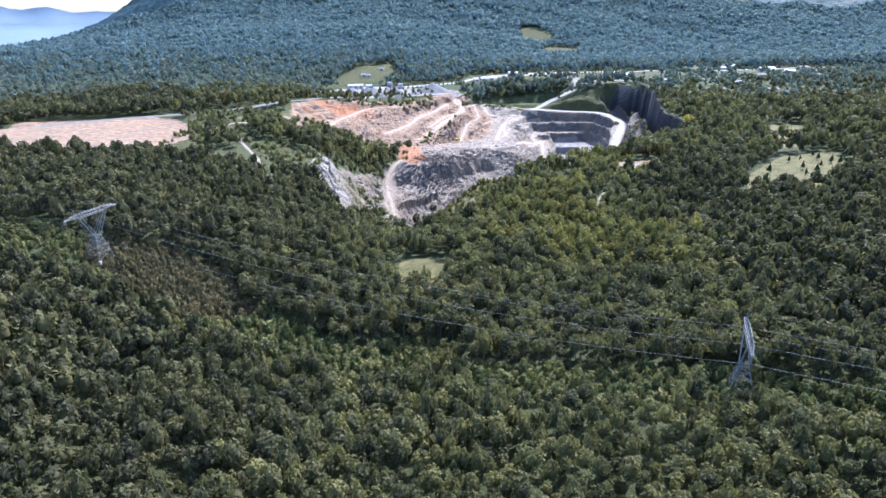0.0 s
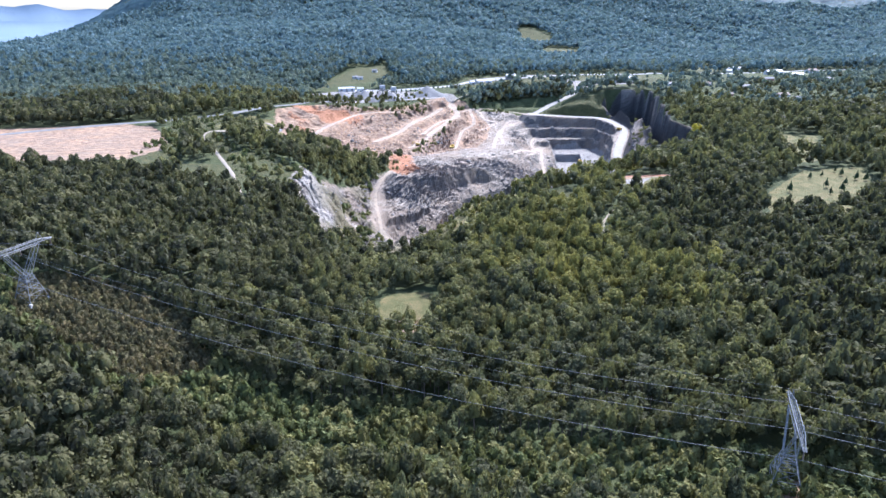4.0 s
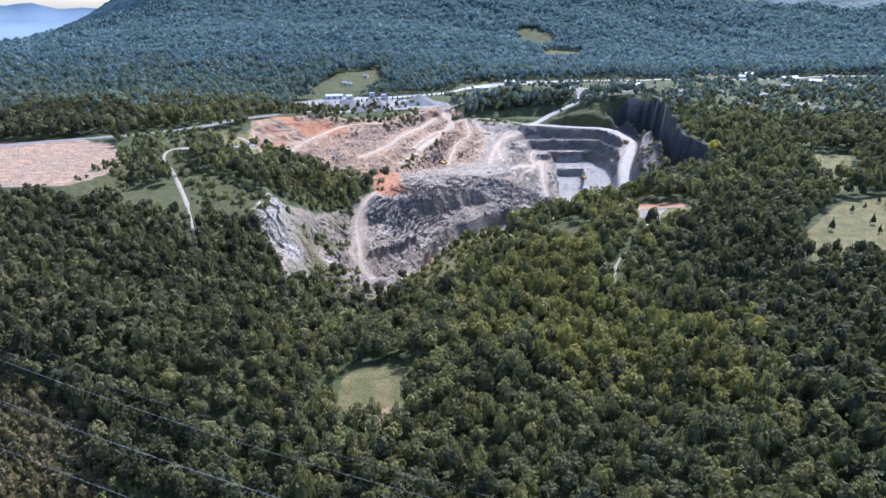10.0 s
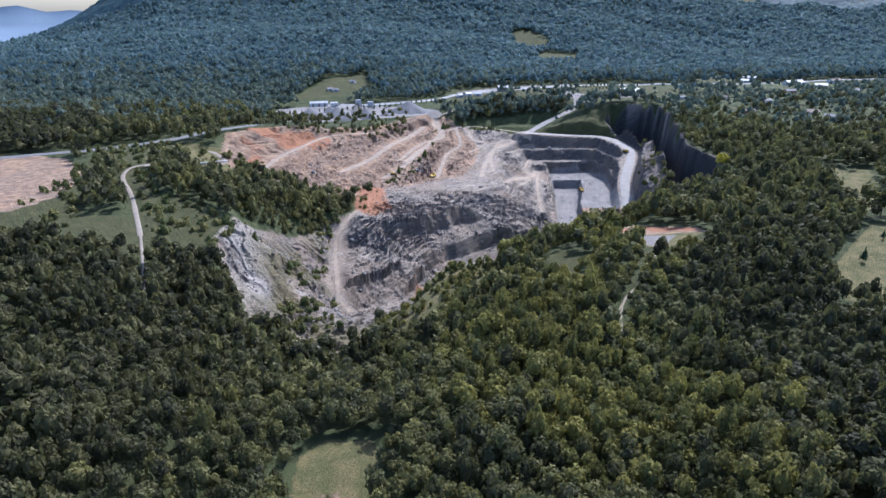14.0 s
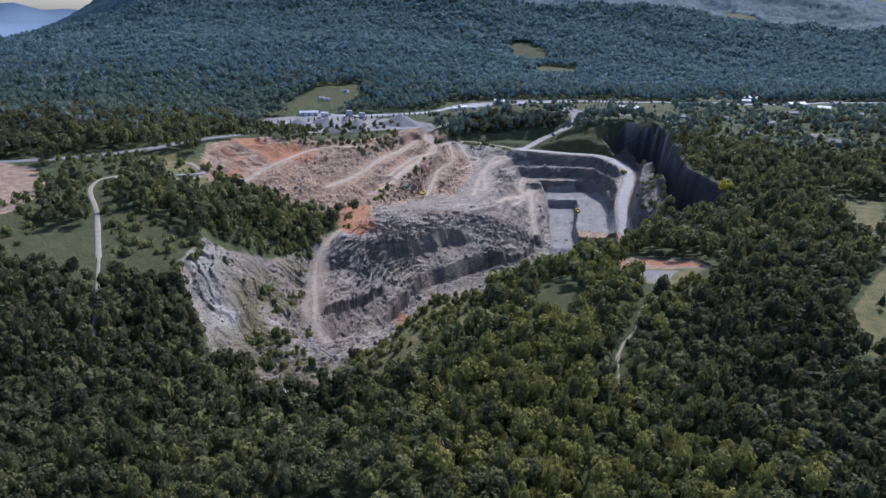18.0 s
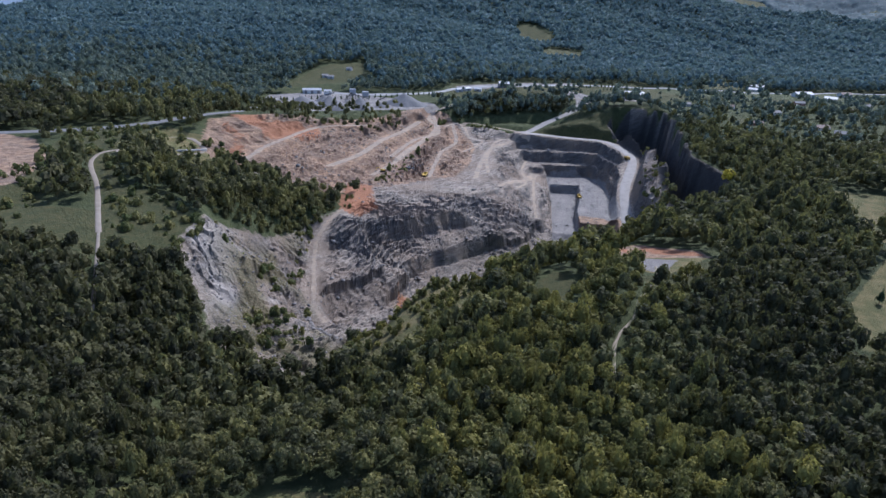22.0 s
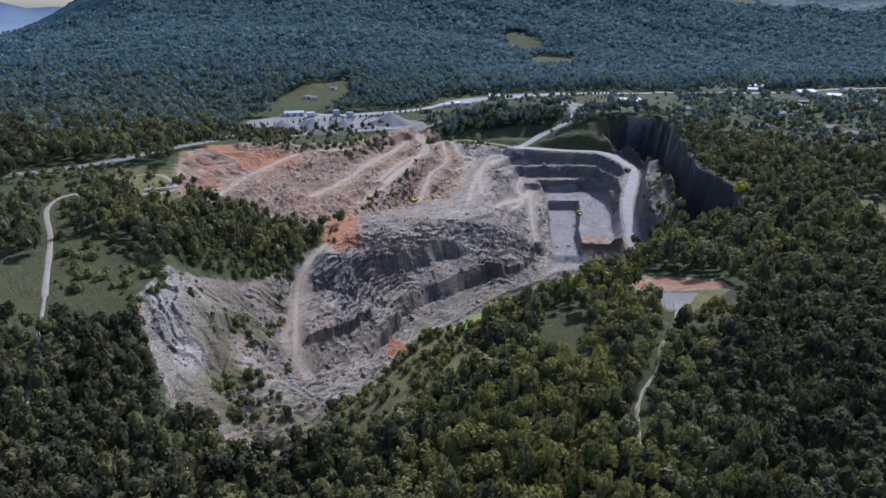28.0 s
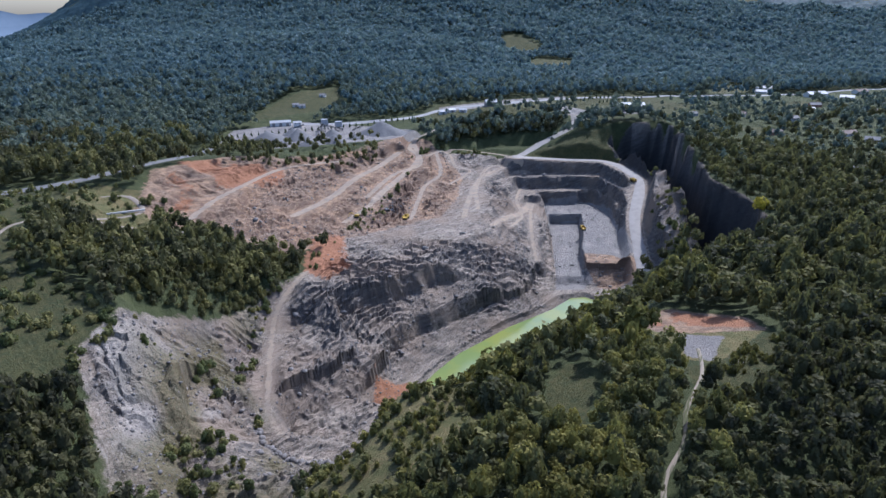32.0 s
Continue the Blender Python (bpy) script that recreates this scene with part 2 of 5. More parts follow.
MOUNTAINS = [  # x, y, half-width, half-depth, turn, height
    (-250, 3440, 1120, 930, -36, 546), (-925, 3146, 376, 360, 58, 330), (900, 4300, 1900, 1250, 6, 470), (100, 4700, 1300, 900, 0, 420), (2600, 3900, 1300, 1500, 0, 380),
]


def lattice(x, y, seed):
    h = np.sin(x * 127.1 + y * 311.7 + seed * 74.7) * 43758.5453
    return h - np.floor(h)


def vnoise(x, y, seed=0):
    xi, yi = np.floor(x), np.floor(y)
    u, v = x - xi, y - yi
    u, v = u * u * (3 - 2 * u), v * v * (3 - 2 * v)
    a, b = lattice(xi, yi, seed), lattice(xi + 1, yi, seed)
    c, d = lattice(xi, yi + 1, seed), lattice(xi + 1, yi + 1, seed)
    return (a + (b - a) * u) * (1 - v) + (c + (d - c) * u) * v - 0.5


def fbm(x, y, scale, octaves=4, seed=0):
    out, amp = 0.0, 1.0
    for k in range(octaves):
        out = out + amp * vnoise(x * scale + 13.7 * k, y * scale - 7.1 * k, seed + k)
        scale, amp = scale * 2.03, amp * 0.5
    return out


def outside(poly, x, y):
    """Distance to the polygon's edge, negative inside."""
    d = np.full(np.shape(x), 1e9)
    inside = np.zeros(np.shape(x), bool)
    n = len(poly)
    for i in range(n):
        (ax, ay), (bx, by) = poly[i], poly[(i + 1) % n]
        ex, ey = bx - ax, by - ay
        k = np.clip(((x - ax) * ex + (y - ay) * ey) / (ex * ex + ey * ey), 0, 1)
        d = np.minimum(d, np.hypot(x - ax - k * ex, y - ay - k * ey))
        with np.errstate(divide="ignore", invalid="ignore"):
            hit = ((ay > y) != (by > y)) & (x < ex * (y - ay) / (ey if ey else 1e-9) + ax)
        inside ^= hit
    return np.where(inside, -d, d)


def along(line, x, y):
    """Distance to a line of points."""
    d = np.full(np.shape(x), 1e9)
    for (ax, ay), (bx, by) in zip(line, line[1:]):
        ex, ey = bx - ax, by - ay
        k = np.clip(((x - ax) * ex + (y - ay) * ey) / (ex * ex + ey * ey), 0, 1)
        d = np.minimum(d, np.hypot(x - ax - k * ex, y - ay - k * ey))
    return d


POND_Z = -45.0
POND = [(28, 652), (40, 670), (50, 692), (64, 712), (82, 730), (101, 750), (120, 765), (136, 778), (153, 797), (170, 800), (178, 792), (160, 774), (143, 756), (129, 744), (110, 726), (94, 708), (80, 690), (57, 668), (42, 656)]
# floors that were dug out: outline, height, steepness of the walls round it, how far they rise
DIGS = [
    ("spoil_slope", [(-48, 742), (-20, 712), (20, 737), (70, 775), (108, 775), (150, 860), (165, 1000), (138, 1050), (60, 960), (0, 850)], 6, 0.30, 70),
    ("back_floor", [(140, 1052), (176, 1116), (150, 1122), (118, 1112), (78, 1084), (60, 1062), (110, 1040)], 21, 2.6, 34),
    ("haul_bench", [(125, 1040), (142, 1068), (205, 1062), (252, 1056), (276, 985), (245, 900), (236, 800), (150, 800)], 13, 0.8, 60),
    ("first_bench", [(132, 1048), (196, 1051), (240, 1041), (256, 975), (238, 900), (228, 800), (150, 800), (125, 900)], 0, 2.8, 14),
    ("second_bench", [(146, 1033), (198, 1037), (234, 1026), (246, 968), (230, 900), (228, 815), (155, 815), (138, 930)], -13, 2.8, 14),
    ("upper_floor", [(170, 1018), (226, 1019), (238, 980), (233, 944), (226, 890), (222, 840), (160, 812)], -27, 2.8, 15),
    ("west_incline", [(158, 995), (160, 900), (152, 800), (165, 815), (170, 990)], -24, 0.52, 42),
    ("scree_fan", [(118, 768), (150, 806), (160, 860), (166, 830), (150, 770)], -36, 0.62, 60),
    ("front_shelf", [(-52, 512), (-25, 498), (2, 530), (0, 565), (-55, 590), (-72, 548)], 1, 1.0, 60),
    ("west_bowl", [(-72, 640), (-50, 600), (-32, 580), (-8, 592), (14, 640), (0, 668), (-40, 700), (-58, 690)], -9, 0.95, 60),
    ("arc_shelf", [(-48, 596), (-42, 578), (-28, 565), (-5, 564), (10, 576), (18, 602), (-30, 608)], -19, 0.8, 26),
    ("arc_front", [(-40, 562), (-26, 546), (4, 545), (14, 566), (0, 572), (-28, 570)], -11, 0.8, 16),
    ("low_shelf", [(-34, 606), (-22, 594), (-6, 594), (10, 618), (20, 644), (8, 656), (-12, 634)], -28, 0.9, 13),
    ("cliff_bench", [(-22, 703), (20, 732), (70, 767), (110, 771), (150, 770), (60, 655), (0, 660)], -9, 2.4, 15),
    ("cliff_talus", [(-10, 690), (28, 721), (77, 756), (118, 762), (150, 765), (60, 655), (5, 655)], -18, 0.75, 9),
    ("lower_cliff", [(12, 690), (30, 716), (79, 752), (108, 757), (140, 765), (60, 655), (20, 655)], -31, 2.4, 13),
    ("pond_shore", [(10, 642), (40, 700), (85, 742), (125, 778), (150, 822), (205, 818), (185, 770), (130, 720), (70, 655), (25, 640)], -42, 0.75, 11),
    ("south_bank", [(25, 640), (60, 655), (130, 715), (190, 770), (195, 764), (133, 708), (64, 648), (28, 632)], -41, 0.86, 90),
    ("low_strip", [(173, 977), (204, 977), (192, 920), (181, 872), (174, 812), (149, 812), (160, 889)], -37, 4.0, 60),
    ("east_chasm", [(270, 1078), (284, 1092), (306, 1092), (324, 1070), (312, 1000), (304, 955), (291, 902), (277, 862), (279, 790), (270, 722), (254, 712), (256, 770), (266, 830), (281, 895), (292, 955), (287, 1010)], -40, 7.0, 120),
    ("pond_bed", POND, -48, 0.8, 5),
]
BANK = [(18, 640), (60, 655), (92, 682), (104, 660), (85, 560), (46, 494), (0, 484), (-8, 512), (10, 545)]
CLAY = [(-190, 850), (-176, 775), (-150, 768), (-100, 770), (-60, 765), (-38, 800), (0, 838), (52, 872), (70, 930), (80, 1010), (48, 1078), (20, 1078), (-30, 1022), (-80, 962), (-150, 925)]
ROCK = [(-118, 570), (-75, 500), (-22, 488), (8, 540), (18, 600), (22, 640), (60, 655), (130, 715), (190, 770), (215, 800), (240, 790), (258, 840), (282, 950), (285, 1045), (250, 1050), (205, 1056), (140, 1072), (60, 1075), (30, 1050), (0, 900), (-40, 770), (-52, 735), (-85, 665), (-112, 628)]
RED_PAD = [(-470, 590), (-330, 582), (-252, 585), (-238, 625), (-256, 690), (-300, 750), (-350, 762), (-470, 740)]
YARD = [(-190, 1030), (-120, 1012), (0, 1052), (40, 1100), (-30, 1140), (-120, 1185), (-200, 1130)]
RED_CLAY = [(-178, 885), (-140, 858), (-100, 876), (-84, 906), (-100, 930), (-140, 922)]
MEADOWS = {
    "meadow_edge": [(-262, 560), (-225, 540), (-160, 530), (-122, 545), (-108, 566), (-125, 590), (-250, 600)],
    "left_meadow": [(-250, 710), (-225, 690), (-160, 565), (-130, 560), (-112, 590), (-150, 640), (-178, 640), (-225, 735), (-130, 770), (-170, 812), (-285, 790), (-262, 680), (-255, 600), (-200, 560)],
    "valley_field": [(-190, 1170), (-110, 1225), (-82, 1250), (-96, 1385), (-146, 1345), (-172, 1280)],
    "green_slope": [(152, 1072), (205, 1057), (248, 1050), (270, 1064), (260, 1098), (215, 1094), (185, 1090)],
    "pad_verge": [(149, 531), (166, 524), (190, 544), (203, 574), (190, 566), (164, 549), (150, 546)],
    "hill_glade": [(86, 520), (98, 508), (112, 540), (104, 560), (92, 545)],
    "village_green": [(478, 1318), (545, 1330), (556, 1440), (520, 1430)],
    "works_lawn": [(200, 1240), (330, 1270), (340, 1310), (220, 1290)],
    "barn_lawn": [(45, 1195), (60, 1262), (256, 1348), (370, 1345), (405, 1200), (330, 1150), (255, 1142), (228, 1150), (228, 1190), (140, 1190), (60, 1160)],
    "lower_pasture": [(262, 1715), (342, 1710), (375, 1850), (310, 1880), (275, 1840)],
    "mountain_pasture": [(1075, 2640), (1200, 2620), (1200, 2790), (1110, 2810)],
    "village_lawn": [(340, 1120), (372, 1110), (380, 1165), (350, 1170)],
    "cottage_lawn": [(395, 1000), (425, 1000), (430, 1050), (400, 1050)],
    "house_lawn": [(515, 1150), (560, 1150), (565, 1215), (520, 1215)],
    "far_pasture": [(230, 1920), (305, 1910), (330, 2010), (285, 2130), (245, 2120)],
}
DRY = {
    "clearing": [(-27, 378), (-16, 391), (0, 388), (3, 368), (-2, 353), (-18, 349), (-27, 360)],
    "east_field": [(224, 464), (275, 462), (330, 520), (352, 580), (304, 574), (238, 502)],
    "east_field_upper": [(305, 605), (328, 600), (385, 705), (348, 725)],
    "plateau_pad": [(-228, 738), (-190, 738), (-165, 722), (-138, 768), (-172, 815), (-215, 802)],
    "chasm_berm": [(266, 1045), (276, 1005), (280, 962), (260, 905), (248, 850), (241, 812), (250, 812), (261, 850), (274, 900), (289, 957), (284, 1012), (276, 1052)],
    "turning_place": [(142, 612), (148, 590), (154, 552), (166, 548), (182, 560), (198, 575), (198, 598), (172, 624)],
}
HAUL_Z = [18, 14, 12, 9, 4, -8, -18, -28]
HAUL = [(142, 1066), (202, 1062), (250, 1054), (266, 1010), (266, 975), (239, 900), (228, 848), (220, 800)]
TRACKS = {
    "pit_road": ([(-46, 745), (-55, 712), (-59, 690), (-55, 658), (-50, 630), (-45, 604), (-36, 590)], 4.5),
    "spoil_road": ([(30, 1090), (22, 1055), (32, 1029), (4, 940), (-11, 889), (-30, 845)], 6),
    "spoil_road_upper": ([(10, 1036), (-27, 945), (-46, 885), (-70, 832)], 8),
    "spoil_road_low": ([(52, 1060), (56, 1000), (38, 960), (26, 870)], 5),
    "pit_ramp": ([(146, 1072), (101, 1011), (84, 940), (74, 870)], 6),
    "spoil_track_a": ([(-15, 902), (8, 979), (34, 1013), (26, 1073)], 6),
    "spoil_track_e": ([(99, 859), (136, 945), (153, 1000)], 6),
    "spoil_track_f": ([(-140, 784), (-128, 843), (-97, 925), (-48, 976)], 7),
    "pit_bench_track_a": ([(152, 1055), (125, 1058), (107, 1035), (92, 968), (89, 897)], 5),
    "pit_bench_track_b": ([(42, 1044), (76, 1086), (111, 1088), (142, 1080)], 5),
    "pit_bench_track_c": ([(69, 1073), (74, 1030), (90, 1025), (65, 981)], 4),
    "pit_bench_track_d": ([(148, 1033), (138, 993), (135, 929), (117, 875)], 4),
    "pit_bench_track_e": ([(158, 1000), (150, 968), (139, 890), (135, 835)], 4),
    "crest_back_road": ([(36, 1098), (62, 1140), (105, 1168), (150, 1178), (200, 1182), (240, 1165)], 7),
    "crest_road": ([(146, 1072), (184, 1104), (221, 1124), (247, 1160), (285, 1180), (330, 1200)], 14),
    "plateau_road": ([(-158, 562), (-196, 640), (-226, 695), (-222, 730), (-180, 745), (-120, 770)], 4.5),
    "plateau_road_loop": ([(-222, 725), (-190, 748), (-170, 775), (-188, 800), (-205, 790)], 6),
    "hill_track": ([(162, 562), (155, 540), (140, 517), (132, 498), (119, 480), (112, 455)], 2.4),
    "forest_track": ([(-158, 562), (-140, 520), (-124, 480)], 2.4),
}
HIGHWAYS = {
    "highway": ([(-520, 690), (-318, 768), (-244, 815), (-215, 860), (-190, 940), (-180, 1040)], 16),
    "valley_road": ([(-140, 1172), (-5, 1166), (69, 1226), (135, 1256), (217, 1300), (300, 1318), (441, 1300), (562, 1290), (653, 1315), (740, 1350), (1100, 1420)], 15),
}
FAR_LEVEL = 48.0


def height(x, y, rough=True):
    z = np.full(np.shape(x), FAR_LEVEL)
    for cx, cy, r, a in HILLS:
        z = z + a * np.exp(-((x - cx) ** 2 + (y - cy) ** 2) / (2 * r * r))
    spurs = fbm(x, y, 1 / 520, 4, 3)
    for cx, cy, rx, ry, turn, a in MOUNTAINS:
        c, s = math.cos(radians(turn)), math.sin(radians(turn))
        u, v = ((x - cx) * c + (y - cy) * s) / rx, ((y - cy) * c - (x - cx) * s) / ry
        z = z + a * np.clip(1 - 0.5 * np.sqrt(u * u + v * v), 0, 1) ** 2 * (0.86 + 0.62 * (0.5 - np.abs(spurs)))
    z = z + 0.10 * np.clip(y - 1130, 0, 620) * np.clip((2600 - y) / 850, 0, 1) * np.clip((260 - x) / 420, 0, 1) * np.clip((x + 1400) / 500, 0, 1)
    z = z + 34 * np.clip((y - 1550) / 700, 0, 1) * (0.25 - np.abs(fbm(x + 0.3 * y, y, 1 / 330, 4, 13)))
    if rough:
        z = z + 2.2 * fbm(x, y, 1 / 45, 3, 11)
    wob = 9 * fbm(x, y, 1 / 38, 4, 21)
    for name, poly, floor, steep, rise in DIGS:
        d = outside(poly, x, y) + {"pond_bed": 0.6, "low_strip": 0.25, "east_chasm": 1.2}.get(name, 1.0) * wob
        if rough and "bench" in name:
            d = d + 5.0 * fbm(x, y, 1 / 11, 3, 27)
        wall = floor + np.maximum(d, 0) * steep
        wall = np.where(wall > floor + rise, 1e6, wall)
        if rough and name in ("west_bowl", "front_shelf", "spoil_slope", "west_incline"):
            wall = wall + np.where(d > 0, 1, 0.6) * (3.4 * fbm(x * 0.8 + y * 0.5, y * 0.35 - x * 0.3, 1 / 14, 4, 31) + 1.2)
        z = np.minimum(z, wall)
    return z


def steps(z, x, y, mask, tread=9.0):
    """Cliff bands in bare rock."""
    k = (z + 5 * fbm(x, y, 1 / 50, 3, 41)) / tread
    f = k - np.floor(k)
    s = np.clip((f - 0.55) / 0.3, 0, 1)
    return z + mask * tread * 0.55 * ((s * s * (3 - 2 * s)) - f)


HIGH = [d[0] for d in DIGS].index("low_strip")


def soft_in(poly, x, y):
    return np.clip(-outside(poly, x, y) / 6 + 0.3, 0, 1)


def curve_through(line, step=5.0):
    """Points along a smooth curve through a line's corners."""
    pts = []
    for i in range(len(line) - 1):
        p0, p1, p2, p3 = (np.array(line[min(max(j, 0), len(line) - 1)], float) for j in (i - 1, i, i + 1, i + 2))
        n = max(2, int(np.hypot(*(p2 - p1)[:2]) / step))
        for k in range(n):
            q = k / n
            pts.append(0.5 * (2 * p1 + (p2 - p0) * q + (2 * p0 - 5 * p1 + 4 * p2 - p3) * q * q + (3 * p1 - p0 - 3 * p2 + p3) * q ** 3))
    return np.array(pts + [line[-1]], float)


def graded_lines():
    out = []
    for line, w in list(TRACKS.values()) + [(HAUL, 15)] + [HIGHWAYS["highway"]]:
        p = curve_through([(*q, z) for q, z in zip(HAUL, HAUL_Z)] if line is HAUL else line, 7.0)
        if p.shape[1] == 2:
            z = height(p[:, 0], p[:, 1], False)
            pad = np.concatenate([[z[0]] * 3, z, [z[-1]] * 3])
            p = np.column_stack([p, np.convolve(pad, np.ones(7) / 7, "valid")])
        out.append((p, w))
    return out


GRADED = graded_lines()


def grade(x, y, z):
    """Ground cut and filled to the roads."""
    for p, w in GRADED:
        reach = w / 2 + 7
        near = (x > p[:, 0].min() - reach) & (x < p[:, 0].max() + reach) & (y > p[:, 1].min() - reach) & (y < p[:, 1].max() + reach)
        if not near.any():
            continue
        px, py = x[near], y[near]
        best, bz = np.full(px.shape, 1e9), np.zeros(px.shape)
        for a, b in zip(p, p[1:]):
            ex, ey = b[0] - a[0], b[1] - a[1]
            k = np.clip(((px - a[0]) * ex + (py - a[1]) * ey) / (ex * ex + ey * ey + 1e-9), 0, 1)
            d = np.hypot(px - a[0] - k * ex, py - a[1] - k * ey)
            hit = d < best
            best, bz = np.where(hit, d, best), np.where(hit, a[2] + (b[2] - a[2]) * k, bz)
        f = np.clip((reach - best) / 6, 0, 1)
        z[near] = z[near] * (1 - f) + bz * f
    return z


def ground_height(x, y):
    x, y = np.asarray(x, float), np.asarray(y, float)
    z = height(x, y)
    bare = np.clip(-outside(ROCK, x, y) / 12, 0, 1) * np.clip((z + 40) / 10, 0, 1)
    spoil = np.clip(-outside(CLAY, x, y) / 12, 0, 1)
    z = steps(z, x, y, 1.0 * spoil, 9.5)
    ledge = np.clip(-outside([(40, 800), (120, 780), (160, 860), (165, 1020), (80, 1040), (50, 930)], x, y) / 15, 0, 1)
    z = steps(z, x, y, 0.9 * ledge, 5.5)
    u, v = x * 0.83 + y * 0.56, y * 0.83 - x * 0.56
    turned = (x + 22 * fbm(x, y, 1 / 40, 2, 43) < -62) & (y < 700)
    slanted = (x < 60) & (y < 700)
    u, v = np.where(slanted, 0.58 * x + 0.81 * y, u), np.where(slanted, 0.58 * y - 0.81 * x, v)
    u, v = np.where(turned, 0.62 * x - 0.78 * y, u), np.where(turned, 0.78 * x + 0.62 * y, v)
    ridge = 1 - 2 * np.abs(fbm(u * 0.45, v, 1 / 17, 3, 61))
    fine = 1 - 2 * np.abs(fbm(u, v * 0.6 + 0.25 * z, 1 / 6.5, 2, 71))
    w1, w2 = 1.6 * fbm(x, y, 1 / 22, 3, 73), 1.6 * fbm(x, y, 1 / 22, 3, 79)
    blocks = 2.6 * (lattice(np.floor(u / 9 + w1), np.floor(v / 4.5 + w2), 5) - 0.5) + 1.5 * (lattice(np.floor(u / 4.2 - w2), np.floor(v / 3.1 + w1), 6) - 0.5)
    floors = np.maximum.reduce([soft_in(DIGS[5][1], x, y), soft_in(DIGS[HIGH][1], x, y), 0.8 * soft_in(DIGS[2][1], x, y) * (y > 930)])
    warp = (v + 0.35 * u * np.sign(fbm(x, y, 1 / 70, 1, 83))) / 7.0 + 2.6 * fbm(x, y, 1 / 34, 4, 81) + 0.10 * z
    bed = 1 - (warp - np.floor(warp))
    patchy = np.clip(3.0 * fbm(x, y, 1 / 45, 3, 91) + 0.35, 0.0, 1)
    scree = np.clip(0.65 + 4.0 * fbm(x, y, 1 / 60, 3, 97), 0.35, 1)
    slabs = np.clip(-outside([(-48, 694), (-20, 706), (40, 694), (20, 640), (4, 598), (-38, 590), (-44, 640)], x, y) / 6, 0, 1)
    pale = np.clip(-outside([(-125, 640), (-90, 540), (-66, 560), (-70, 650), (-95, 665)], x, y) / 10, 0, 1)
    patchy, scree = np.maximum(patchy, np.maximum(0.75 * slabs * np.clip(0.6 + 2.5 * fbm(x, y, 1 / 19, 2, 87), 0, 1), 0.25 * slanted)), np.maximum(scree, np.maximum(slabs, 0.75 * slanted)) * (1 - 0.35 * pale)
    z = z + bare * (1 - floors) * scree * (np.where(slanted, 3.4, 2.0) * (ridge - 0.75) + np.where(slanted, 1.7, 0.8) * (fine - 0.7) + np.where(slanted, 3.0, 3.2) * patchy * (bed - 0.5) + 0.75 * blocks) + spoil * (1.0 * (fine - 0.7) + 0.8 * blocks)
    for name, poly in (("red", RED_PAD), ("yard", YARD)):
        d = outside(poly, x, y)
        z = np.where(d < 25, z + (({"red": 58.0, "yard": 44.5}[name]) - z) * np.clip((25 - d) / 25, 0, 1), z)
    return grade(x, y, z)


def spaced(*knots):
    out = []
    for (a, b), step in knots:
        out += list(np.arange(a, b, step))
    return np.array(out + [knots[-1][0][1]], float)


XS = spaced(((-4200, -1200), 120), ((-1200, -480), 24), ((-480, -200), 8), ((-200, -124), 4), ((-124, 60), 1.25), ((60, 312), 1.9), ((312, 700), 9), ((700, 1500), 32), ((1500, 5000), 140))
YS = spaced(((-1500, 0), 100), ((0, 440), 8), ((440, 480), 4), ((480, 770), 1.4), ((770, 1096), 1.9), ((1096, 1500), 7), ((1500, 2600), 28), ((2600, 5600), 70))
GX, GY = np.meshgrid(XS, YS)
GZ = ground_height(GX, GY)


def sheet(name, X, Y, Z, material):
    ny, nx = X.shape
    me = bpy.data.meshes.new(name)
    idx = np.arange(nx * ny).reshape(ny, nx)
    quads = np.stack([idx[:-1, :-1], idx[:-1, 1:], idx[1:, 1:], idx[1:, :-1]], -1).reshape(-1, 4)
    fill(me, np.stack([X, Y, Z], -1).reshape(-1, 3), quads)
    me.materials.append(material)
    return new(name, me)


def fill(me, verts, faces):
    """Mesh data from arrays of vertices and equal-sided faces."""
    n, k = faces.shape
    me.vertices.add(len(verts))
    me.vertices.foreach_set("co", np.asarray(verts, np.float32).ravel())
    me.loops.add(n * k)
    me.loops.foreach_set("vertex_index", faces.astype(np.int32).ravel())
    me.polygons.add(n)
    me.polygons.foreach_set("loop_start", np.arange(0, n * k, k, dtype=np.int32))
    me.update(calc_edges=True)


def mark(me, name, values):
    me.attributes.new(name, "FLOAT", "POINT").data.foreach_set("value", np.asarray(values, np.float32).ravel())


def soft(poly, x, y, w=5.0):
    return np.clip(0.5 - outside(poly, x, y) / w, 0, 1)


def soft_line(line, x, y, w):
    p = curve_through(line, 7.0)
    return np.clip(0.5 - (along([tuple(q) for q in p], x, y) - w / 2) / 4, 0, 0.82)


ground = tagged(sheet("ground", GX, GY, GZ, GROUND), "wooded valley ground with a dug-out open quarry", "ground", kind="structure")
fx, fy, fz = GX.ravel(), GY.ravel(), GZ.ravel()
cx, cy = GX[:-1, :-1].ravel(), GY[:-1, :-1].ravel()
ground.data.polygons.foreach_set("use_smooth", (outside(ROCK, cx, cy) > 0) & (outside(CLAY, cx, cy) > 0))
worn = [soft_line(TRACKS[n][0], fx, fy, TRACKS[n][1]) * (0.74 if n == "pit_road" else 0.86) for n in TRACKS if "spoil" in n or "pit" in n]
mark(ground.data, "track", np.maximum.reduce(worn))
HEAP = [(182, 860), (206, 852), (222, 826), (214, 802), (186, 814), (178, 836)]
CHASM = [d[1] for d in DIGS if d[0] == "east_chasm"][0]
